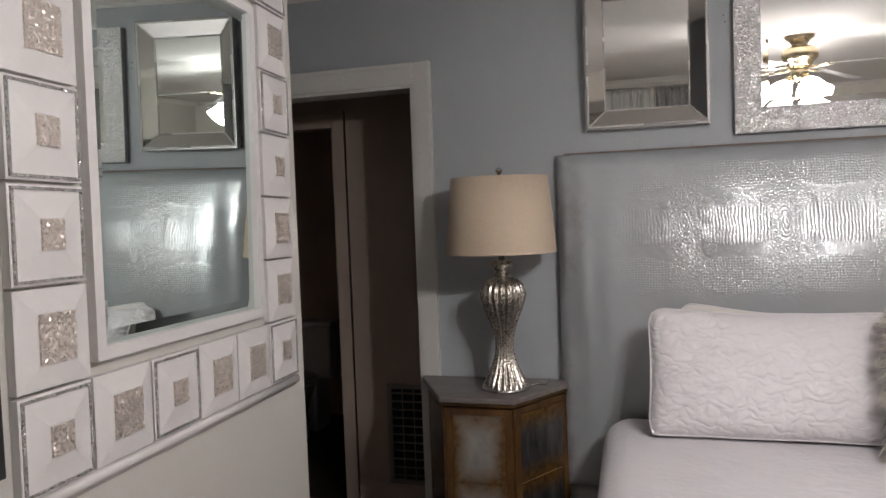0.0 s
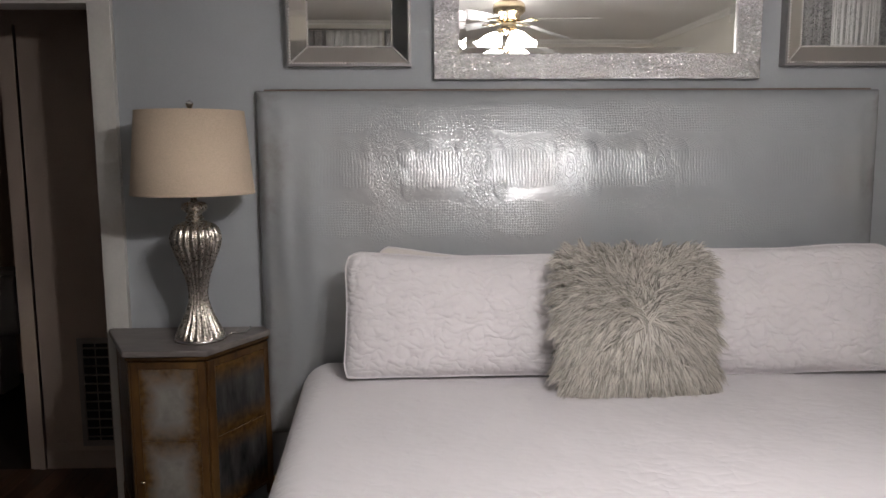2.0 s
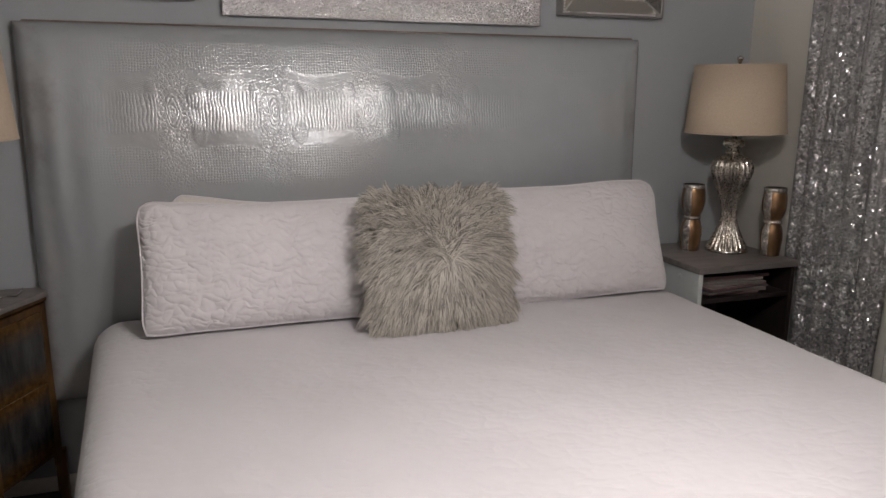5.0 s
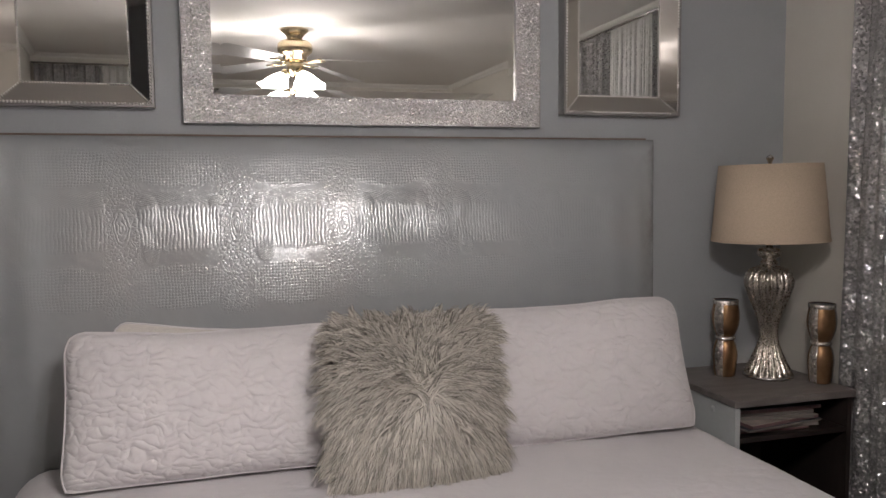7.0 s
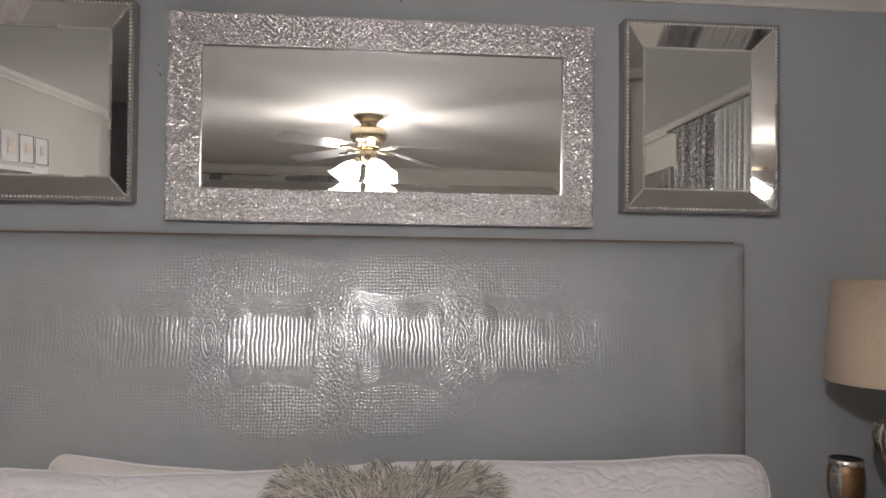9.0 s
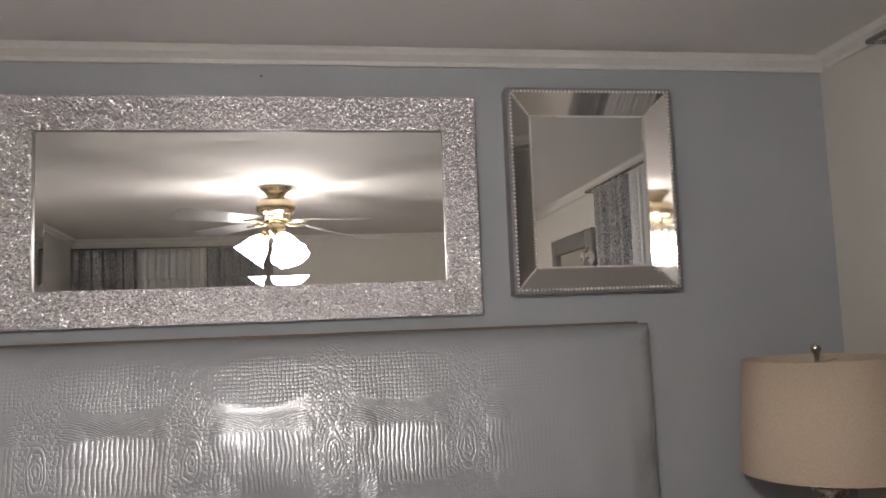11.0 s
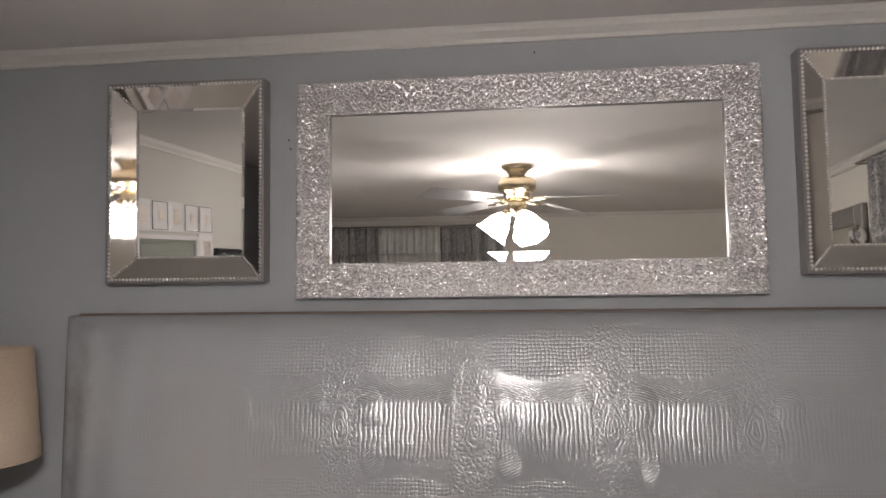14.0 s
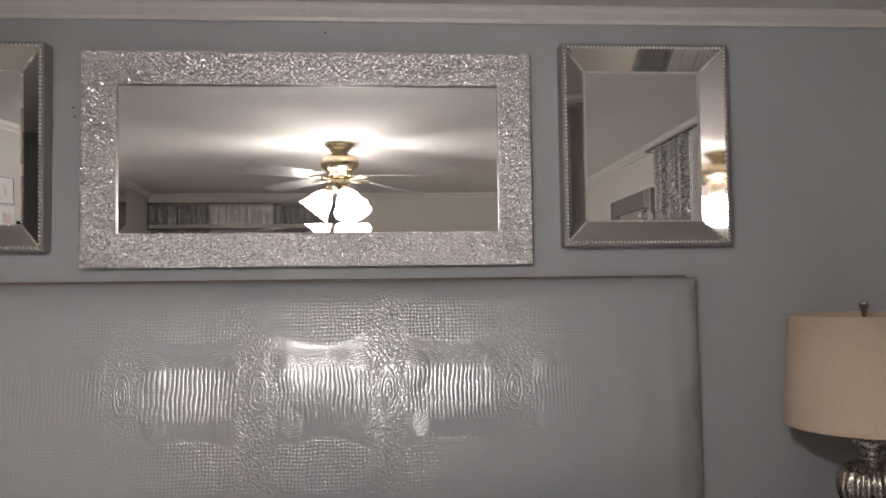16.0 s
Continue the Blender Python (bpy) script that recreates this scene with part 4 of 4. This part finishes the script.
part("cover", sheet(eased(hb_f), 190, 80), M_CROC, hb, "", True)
part("backboard", box(HX0 + 0.004, HX1 - 0.004, YB - 0.012, YB - 0.001, HZ0 + 0.004, HZ1 - 0.003), M_DARKWOOD, hb)
part("top_piping", tube([(HX0 + 0.03, YB - 0.02, HZ1 + 0.001), (HX1 - 0.03, YB - 0.02, HZ1 + 0.001)], 0.004), surface("frayed_piping", (0.20, 0.15, 0.12), 0.7, grain=90), hb)

bed = thing("bed", (0.95, 1.9, 0), "king-size bed under a white quilted coverlet", "bed")


def cover_profile(s, half):
    """Across the bed: down one side, over the top, down the other. s from -1 to 1."""
    r, drop = 0.10, 0.5
    top = half - r
    arc = r * math.pi / 2
    total = top + arc + drop
    q = abs(s) * total
    sg = 1 if s > 0 else -1
    if q < top:
        return sg * q, 0.0, 0.0
    if q < top + arc:
        a = (q - top) / r
        return sg * (top + r * math.sin(a)), -r * (1 - math.cos(a)), 0.0
    d = q - top - arc
    return sg * (half + 0.05 * d), -r - d, d


def bed_f(u, w):
    cx, half = (BX0 + BX1) / 2, (BX1 - BX0) / 2
    px, pz, d = cover_profile(2 * u - 1, half)
    v0 = w * 2.56
    L = BY1 - BY0
    if v0 < 0.5:
        y, dz, e = BY0 - 0.03 * (0.5 - v0), -(0.5 - v0), 0.5 - v0
    else:
        y, dz, e = BY0 + (v0 - 0.5), 0.0, 0.0
    # rounded corner by the headboard and at the foot
    near = max(0.0, y - (BY1 - 0.12)) / 0.12
    pz -= 0.03 * near ** 2.2
    foot = max(0.0, (BY0 + 0.09 - y)) / 0.09
    if e == 0 and foot > 0:
        pz -= 0.07 * foot ** 2
    x = cx + px - 0.055 * (y - 1.75) * max(0.0, -px / half)
    z = BZ + min(pz, 0) + (dz if d == 0 else dz * 0.0)
    z = max(z, 0.2)
    wob = d * 0.05 * math.sin(10 * y + 1.3) * (1 if px > 0 else -1)
    bumpy = 0.006 * noise.noise((x * 3, y * 3, 0)) + 0.003 * noise.noise((x * 9, y * 9, 3))
    return (x + wob, y, z + bumpy)


part("coverlet", sheet(bed_f, 120, 110), M_COVERLET, bed, "white cotton coverlet with stitched quilting", True)
part("mattress", box(BX0 + 0.06, BX1 - 0.06, BY0 + 0.03, BY1 - 0.01, 0.4, BZ - 0.075, 0.03), M_PIPE, bed)
part("bed_base", box(BX0 + 0.08, BX1 - 0.08, BY0 + 0.06, BY1 - 0.02, 0.14, 0.4, 0.01), M_DARKWOOD, bed)
for x in (BX0 + 0.15, BX1 - 0.15):
    for y in (BY0 + 0.14, BY1 - 0.12):
        part("leg", lathe([(0.025, 0), (0.03, 0.14)], 12, centre=(x, y, 0)), M_DARKWOOD, bed)


def cushion_pt(u, w, side, W, Hh, T, dip, seed):
    a, c = 2 * u - 1, 2 * w - 1
    prof = max(0.0, (1 - abs(a) ** 3.4)) ** 0.5 * max(0.0, (1 - abs(c) ** 2.8)) ** 0.5
    sx = 1 - 0.022 * (1 - c * c) - 0.035 * max(0.0, abs(c) - 0.72) ** 2 / 0.08 * abs(a) ** 6
    sz = 1 - dip * (1 - a * a) - 0.10 * max(0.0, abs(a) - 0.88) ** 2 / 0.0144 * (1 if c > 0 else 0.5)
    x = a * W / 2 * sx
    z = c * Hh / 2 * (sz if c > 0 else 1 - 0.5 * (1 - sz) * 0.4)
    z += 0.008 * noise.noise((x * 5 + seed, 0.3, 2)) * (1 if c > 0.3 else 0.3)
    y = side * T / 2 * prof + (0.010 * noise.noise((x * 7 + seed, z * 7, side)) + 0.005 * noise.noise((x * 18 + seed, z * 18, side))) * prof
    return Vector((x, y, z))


def pillow(name, m, W, Hh, T, dip, seed, label, material=M_QUILT):
    t = thing(name, (0, 0, 0), label, "pillow", "pillows on the bed")
    for side, nm in ((-1, "front"), (1, "back")):
        part(nm, sheet(lambda u, w: cushion_pt(u, w, side, W, Hh, T, dip, seed), 70, 40), material, t, "", True)
    edge = [cushion_pt(u, w, -1, W, Hh, 0, dip, seed) for u, w in [(k / 40, 0) for k in range(40)] + [(1, k / 20) for k in range(20)] + [(1 - k / 40, 1) for k in range(40)] + [(0, 1 - k / 20) for k in range(21)]]
    part("piping", tube(edge, 0.0034, 6), M_PIPE, t, "", True)
    t.matrix_basis = m
    return t


LEANB = -20
pillow("quilted_pillow", pose(0.53, 2.625, 0.975, LEANB, 0.6, 1.5), 0.95, 0.425, 0.17, 0.11, 1.0, "long white quilted pillow sham leaning on the headboard")
pillow("quilted_pillow", pose(1.455, 2.63, 0.975, LEANB, -1.0, -1.5), 0.99, 0.43, 0.17, 0.02, 7.0, "long white quilted pillow sham leaning on the headboard")
pillow("bed_pillow", pose(0.45, 2.775, 0.942, -9, 6.2, 1.0), 0.62, 0.41, 0.11, 0.03, 3.0, "plain cream cotton pillow tucked behind a quilted sham", cloth("cream_cotton", (0.74, 0.70, 0.655)))


def fur_pillow(m, S, T):
    t = thing("fur_pillow", (0, 0, 0), "square taupe shaggy faux-fur cushion against the white pillows", "pillow", "pillows on the bed")
    core = surface("fur_backing", (0.30, 0.28, 0.25), 0.9)
    for side in (-1, 1):
        bm2 = sheet(lambda u, w: cushion_pt(u, w, side, S * 0.94, S * 0.94, T, 0.02, 3.0), 20, 20)
        part("cover", bm2, core, t, "", True)
    rnd = random.Random(11)
    verts, faces = [], []
    clumps = [((i % 28 + rnd.uniform(0, 1)) / 14 - 1, (i // 28 + rnd.uniform(0, 1)) / 14 - 1, rnd.gauss(0, 0.22), rnd.uniform(0.06, 0.09), rnd.uniform(0.15, 0.42)) for i in range(784)]
    for c in range(21000):
        ca, cc, ctw, cl, lift = clumps[c % len(clumps)]
        a = max(-1, min(1, ca + rnd.gauss(0, 0.05)))
        q = max(-1, min(1, cc + rnd.gauss(0, 0.05)))
        side = -1 if rnd.random() < 0.92 else 1
        p = cushion_pt((a + 1) / 2, (q + 1) / 2, side, S * 0.94, S * 0.94, T, 0.02, 3.0)
        root = cushion_pt((ca + 1) / 2, (cc + 1) / 2, side, S * 0.94, S * 0.94, T, 0.02, 3.0)
        rad = Vector((root.x - 0.015, 0, root.z - 0.015))
        if rad.length < 0.02:
            rad = Vector((ctw, 0, 0.4))
        rad.normalize()
        d = (Matrix.Rotation(ctw, 3, "Y") @ rad) * 0.95 + Vector((0, side * lift, -0.18))
        d.normalize()
        L = cl * rnd.uniform(0.75, 1.1)
        wv = d.cross(Vector((rnd.uniform(-0.4, 0.4), -1, rnd.uniform(-0.4, 0.4)))).normalized() * rnd.uniform(0.0013, 0.0023)
        down = Vector((0, 0, -0.3 * L))
        curl = Vector((rnd.uniform(-1, 1), 0, rnd.uniform(-1, 1))) * 0.07 * L
        pull = (root - p) * 0.75
        p1, p2, p3 = p + d * L * 0.4 + pull * 0.2, p + d * L * 0.75 + down * 0.3 + curl + pull * 0.6, p + d * L + down + curl * 1.4 + pull + Vector((0, -side * 0.006, 0))
        k = len(verts)
        verts += [p - wv, p + wv, p1 - wv, p1 + wv, p2 - wv * 0.6, p2 + wv * 0.6, p3]
        faces += [(k, k + 1, k + 3, k + 2), (k + 2, k + 3, k + 5, k + 4), (k + 4, k + 5, k + 6)]
    me = bpy.data.meshes.new("fur")
    me.from_pydata([tuple(p) for p in verts], [], faces)
    me.materials.append(M_FUR)
    ob = tagged(new("fur", me), "long taupe faux fur", kind="stuff")
    ob.parent = t
    t.matrix_basis = m


fur_pillow(pose(0.985, 2.475, 0.962, -17, 1.5, 2), 0.475, 0.13)

# ---- table lamps ----
def table_lamp():
    t = thing("table_lamp", (0, 0, 0), "fluted mercury-glass table lamp, unlit, with a beige drum shade", "lamp", "lamps on the nightstands")
    base = smooth_profile([(0.088, 0.0, 0.0), (0.087, 0.012, 0.3), (0.075, 0.035, 1), (0.055, 0.078, 1), (0.039, 0.122, 1), (0.032, 0.162, 1), (0.036, 0.205, 1), (0.050, 0.255, 1), (0.069, 0.305, 1), (0.083, 0.350, 1), (0.082, 0.380, 1), (0.070, 0.408, 0.8), (0.044, 0.422, 0.2), (0.030, 0.429, 0.0)], 4)
    part("base", lathe(base, 120, 20, 0.15), M_MERCURY, t, "fluted silver mercury-glass base", True)
    part("foot_ring", lathe([(0.086, -0.001), (0.091, 0.003), (0.089, 0.012), (0.083, 0.014)], 40), M_CHROME, t, "", True)
    part("collar", lathe(smooth_profile([(0.028, 0.429), (0.034, 0.437), (0.026, 0.446), (0.027, 0.454), (0.042, 0.464), (0.044, 0.476), (0.040, 0.487), (0.026, 0.493)], 4), 40), M_MERCURY, t, "", True)
    part("stem", lathe([(0.012, 0.49), (0.011, 0.55), (0.006, 0.56), (0.006, 0.80)], 16), M_CHROME, t, "", True)
    prof = [(0.207, 0.521), (0.208, 0.525), (0.182, 0.805), (0.180, 0.805), (0.205, 0.526)]
    shade = part("shade", lathe(prof, 64, cap=False), M_SHADE, t, "beige linen drum shade", True)
    rim = lathe([(0.2085, 0.520), (0.2095, 0.524), (0.2085, 0.529)], 64, cap=False)
    part("rim", rim, M_SHADE, shade)
    bm = tube([(-0.18, 0, 0.79), (0.18, 0, 0.79)], 0.003, 6)
    tube([(0, -0.18, 0.79), (0, 0.18, 0.79)], 0.003, 6, bm=bm)
    part("spider", bm, M_CHROME, shade)
    part("finial", lathe(smooth_profile([(0.006, 0.80), (0.008, 0.815), (0.013, 0.826), (0.013, 0.834), (0.002, 0.842)], 3), 20), M_CHROME, t, "round nickel finial", True)
    return t


NLZ, NRZ = 0.846, 0.853
lamp = table_lamp()
lamp.matrix_basis = pose(-0.478, 2.818, NLZ + 0.001)
lamp2 = copy_thing(lamp, pose(2.403, 2.775, NRZ + 0.001, 0, -0.9, 0) @ pose(0, 0, 0, 0, 0, 40))
lamp2.scale = (0.97, 0.97, 0.968)
t = solid("lamp_cord", tube([(-0.40, 2.85, NLZ + 0.003), (-0.37, 2.87, NLZ + 0.012), (-0.34, 2.90, NLZ + 0.003), (-0.335, 2.96, NLZ + 0.003), (-0.34, 3.0, NLZ + 0.003)], 0.003, 6), M_CHROME, "thin clear lamp cord on the nightstand top", "cord", smooth=True)

# ---- left nightstand: half hexagon ----
def hexa(k, back=0.0):
    cx = -0.556
    return [(cx - 0.315 * k, YB - 0.02 - back), (cx - 0.315 * k, 2.985), (cx - 0.142 * k, 2.985 - 0.325 * k), (cx + 0.142 * k, 2.985 - 0.325 * k), (cx + 0.315 * k, 2.985), (cx + 0.315 * k, YB - 0.02 - back)]


ns = thing("hexagonal_nightstand", (-0.556, 2.85, 0), "half-hexagon nightstand, gold-brushed wood with silvered panels and a grey top", "nightstand")
part("top", prism(hexa(1.0), NLZ - 0.022, NLZ, 0.005), M_GREYTOP, ns, "worn grey-washed wooden top")
part("top_moulding", prism(hexa(0.965), NLZ - 0.036, NLZ - 0.022, 0.004), M_GOLDWOOD, ns)
part("carcass", prism(hexa(0.885), 0.24, NLZ - 0.036), M_GOLDWOOD, ns, "gold-brushed wood body")


def face_panel(p, q, a0, a1, z0, z1, depth, name, mat, label=""):
    """A board on the upright face from p to q, between shares a0 and a1 of its width."""
    p, q = Vector((*p, 0)), Vector((*q, 0))
    d = (q - p)
    n = Vector((d.y, -d.x, 0)).normalized()
    a, c = p + d * a0, p + d * a1
    bm = bmesh.new()
    lo = [a, c, c + n * depth, a + n * depth]
    v0 = [bm.verts.new((v.x, v.y, z0)) for v in lo]
    v1 = [bm.verts.new((v.x, v.y, z1)) for v in lo]
    bm.faces.new(v0[::-1]), bm.faces.new(v1)
    for k in range(4):
        bm.faces.new((v0[k], v0[(k + 1) % 4], v1[(k + 1) % 4], v1[k]))
    bmesh.ops.recalc_face_normals(bm, faces=bm.faces[:])
    bmesh.ops.bevel(bm, geom=bm.edges[:], offset=0.0015, segments=1, affect="EDGES")
    return part(name, bm, mat, ns, label)


H6 = hexa(0.885)
for p, q, mat, lab in ((H6[1], H6[2], M_SMOKED, "dark glossy panel worn to gold at its edges"), (H6[2], H6[3], M_SILVERPANEL, "silver-brushed panel with gold edges"), (H6[3], H6[4], M_SMOKED, "dark glossy panel worn to gold at its edges")):
    for a0, a1, z0, z1 in ((0.0, 0.10, 0.20, 0.80), (0.90, 1.0, 0.20, 0.80), (0.10, 0.90, 0.775, 0.80), (0.10, 0.90, 0.24, 0.252)):
        face_panel(p, q, a0, a1, z0, z1, 0.0115, "rail", M_GOLDWOOD)
    face_panel(p, q, 0.102, 0.898, 0.520, 0.774, 0.011, "upper_panel", mat, lab)
    face_panel(p, q, 0.102, 0.898, 0.253, 0.5185, 0.011, "lower_panel", mat, lab)
for x, y in H6[1:5]:
    part("leg", box(x - 0.018, x + 0.018, y + 0.004, y + 0.036, 0, 0.24, 0.003), M_GOLDWOOD, ns)
part("bottom_shelf", prism(hexa(0.86), 0.05, 0.07), M_DARKWOOD, ns)
part("knob", lathe([(0.004, 0), (0.009, 0.006), (0.007, 0.012)], 12, centre=(-0.655, 2.672, 0.37)), M_BRASS, ns, smooth=True)

# ---- right nightstand ----
N0, N1, M0, M1 = 2.085, 2.555, 2.535, 2.985
rn = thing("open_nightstand", (2.32, 2.76, 0), "nightstand with grey top, pale side panel and open dark shelves", "nightstand")
part("top", box(N0 - 0.008, N1 + 0.008, M0 - 0.01, M1, NRZ - 0.026, NRZ, 0.004), M_GREYTOP, rn, "worn grey-brown top")
part("side_panel", box(N0, N0 + 0.02, M0, M1, 0.06, NRZ - 0.026, 0.002), M_SIDEPANEL, rn, "pale blue-white painted side panel")
part("side_panel", box(N1 - 0.02, N1, M0, M1, 0.06, NRZ - 0.026, 0.002), M_DARKWOOD, rn)
part("back_panel", box(N0 + 0.02, N1 - 0.02, M1 - 0.015, M1, 0.06, NRZ - 0.026), M_DARKWOOD, rn)
for z in (0.72, 0.40, 0.06):
    part("shelf", box(N0 + 0.02, N1 - 0.02, M0 + 0.005, M1 - 0.015, z - 0.018, z, 0.002), M_DARKWOOD, rn)
for x in (N0 + 0.03, N1 - 0.03):
    for y in (M0 + 0.03, M1 - 0.03):
        part("foot", box(x - 0.02, x + 0.02, y - 0.02, y + 0.02, 0, 0.042), M_DARKWOOD, rn)
bm = lathe([(0.011, 0.0), (0.010, 0.003), (0.001, 0.004)], 20)
bmesh.ops.transform(bm, matrix=pose(N0, M0 + 0.12, NRZ - 0.06, 0, -90, 0), verts=bm.verts[:])
part("screw_cover", bm, M_SIDEPANEL, rn, "round screw cover", True)
rnd = random.Random(4)
z = 0.7205
for k in range(7):
    h = rnd.uniform(0.006, 0.013)
    cx, cy = 2.30 + rnd.uniform(-0.03, 0.03), 2.70 + rnd.uniform(-0.02, 0.02)
    mg = thing("magazine", (cx, cy, z), "glossy magazine lying in a loose stack on the open shelf", "magazine", "magazines on the shelf")
    w2, d2 = rnd.uniform(0.13, 0.17), rnd.uniform(0.12, 0.145)
    for nm, a, c, mat in (("cover", h - 0.001, h, M_PAPER[k % 4]), ("page_block", 0.0, h - 0.001, M_PAGES if k % 3 else M_PAPER[1])):
        part(nm, box(cx - w2, cx + w2, cy - d2, cy + d2, z + a, z + c), mat, mg)
    mg.rotation_euler = (0, 0, radians(rnd.uniform(-13, 13)))
    z += h + 0.0006


def copper_vase():
    t = thing("candle_holder", (0, 0, 0), "hourglass copper candle holder with mirror-mosaic stripes", "candle holder", "candle holders on the nightstand")
    low = smooth_profile([(0.034, 0.0), (0.037, 0.006), (0.042, 0.05), (0.044, 0.085), (0.038, 0.118), (0.030, 0.135)], 4)
    up = smooth_profile([(0.030, 0.150), (0.036, 0.160), (0.046, 0.19), (0.049, 0.22), (0.047, 0.25), (0.042, 0.275), (0.044, 0.282), (0.040, 0.282), (0.039, 0.268)], 4)
    part("lower_body", lathe(low, 36), M_COPPER, t, "", True)
    part("waist_band", lathe([(0.031, 0.134), (0.036, 0.138), (0.036, 0.147), (0.031, 0.151)], 36), M_MOSAIC, t, "mirror-mosaic band", True)
    part("cup", lathe(up, 36), M_COPPER, t, "", True)
    # black disc just under the rim stands in for shadow within the cup
    part("shadow_disc", lathe([(0.0405, 0.2825), (0.037, 0.280), (0.001, 0.278)], 24, cap=False), M_BLACK, t, "black disc across the cup mouth, for the shadow in its hollow")
    part("rim_band", lathe([(0.0445, 0.268), (0.0455, 0.272), (0.0455, 0.283), (0.044, 0.284)], 36, cap=False), M_MOSAIC, t, "mirror-mosaic rim", True)
    for prof in (low, up[:-8]):
        for a0 in (0.0, 2.1, 4.2):
            def f(u, w):
                k = min(int(u * (len(prof) - 1)), len(prof) - 2)
                s = u * (len(prof) - 1) - k
                r = prof[k][0] * (1 - s) + prof[k + 1][0] * s + 0.0012
                zz = prof[k][1] * (1 - s) + prof[k + 1][1] * s
                a = a0 + (w - 0.5) * 0.75
                return (r * math.cos(a), r * math.sin(a), zz)
            part("mosaic_stripe", sheet(f, 16, 6), M_MOSAIC, t, "mirror-mosaic stripe")
    return t


cv = copper_vase()
cv.matrix_basis = pose(2.262, 2.838, NRZ + 0.001, 0, 0, 204)
copy_thing(cv, pose(2.518, 2.645, NRZ + 0.001, 0, 0, 192))

# ---- toilet in the unlit bathroom ----
def oval(rows, cx, cy, n=28):
    """Stacked ovals: (half width, half length, height)."""
    bm = bmesh.new()
    rings = [[bm.verts.new((cx + a * math.cos(2 * math.pi * k / n), cy + l * math.sin(2 * math.pi * k / n), z)) for k in range(n)] for a, l, z in rows]
    for p, q in zip(rings, rings[1:]):
        for k in range(n):
            bm.faces.new((p[k], p[(k + 1) % n], q[(k + 1) % n], q[k]))
    bm.faces.new(rings[0][::-1])
    bm.faces.new(rings[-1])
    return bm


wc = thing("toilet", (-2.46, 4.7, -0.02), "white ceramic toilet with closed lid in the dark bathroom", "toilet")
part("bowl", oval([(0.11, 0.20, -0.02), (0.12, 0.21, 0.03), (0.10, 0.17, 0.15), (0.15, 0.21, 0.28), (0.18, 0.235, 0.37), (0.18, 0.235, 0.385)], -2.46, 4.7), M_WHITE, wc, "", True)
part("lid", oval([(0.18, 0.235, 0.386), (0.185, 0.24, 0.40), (0.175, 0.23, 0.415), (0.10, 0.15, 0.418)], -2.46, 4.7), M_WHITE, wc, "", True)
part("tank", box(-2.68, -2.24, 4.93, 5.11, 0.36, 0.74, 0.02), M_WHITE, wc)
part("tank_lid", box(-2.69, -2.23, 4.92, 5.115, 0.741, 0.775, 0.008), M_WHITE, wc)
part("tank_foot", box(-2.58, -2.34, 4.88, 5.10, -0.02, 0.36, 0.02), M_WHITE, wc)

# ---- small things on the bed wall ----
ot = thing("wall_outlet", (-0.60, YB, 1.09), "painted-over grey electrical outlet behind the lamp", "outlet")
part("plate", box(-0.635, -0.565, YB - 0.005, YB, 1.03, 1.145, 0.002), M_BLUE, ot)
for zz in (1.062, 1.113):
    part("socket", box(-0.617, -0.583, YB - 0.008, YB - 0.005, zz - 0.014, zz + 0.014, 0.001), M_BLUE, ot)
for xx, zz in ((0.338, 2.215), (0.343, 2.19), (1.02, 2.43)):
    solid("nail", tube([(xx, YB + 0.004, zz), (xx, YB - 0.006, zz)], 0.0025, 8), M_BLACK, "small dark nail stuck in the grey painted wall", "nail", "nails in the bed wall")

# ---- floorboards ----
mesh_cache = {}
rnd = random.Random(8)
x = -1.99
k = 0
while x < XR - 0.09:
    for y0, y1 in ((-1.74, -0.3), (-0.3, 1.2), (1.2, 2.6), (2.6, 3.69)):
        off = ((k * 37) % 11) * 0.05
        a, c = (y0 if y0 < -1.7 else y0 + off), (y1 if y1 > 3.6 else y1 + off)
        key = (round(c - a, 3))
        if key not in mesh_cache:
            mesh_cache[key] = mesh_from(box(0, 0.088, 0, c - a - 0.002, -0.02, 0, 0.0015, seg=1), "floorboard", M_FLOOR)
        ob = new("floorboard", mesh_cache[key])
        ob.location = (x, a, 0)
        ob.parent = floor
    x += 0.09
    k += 1
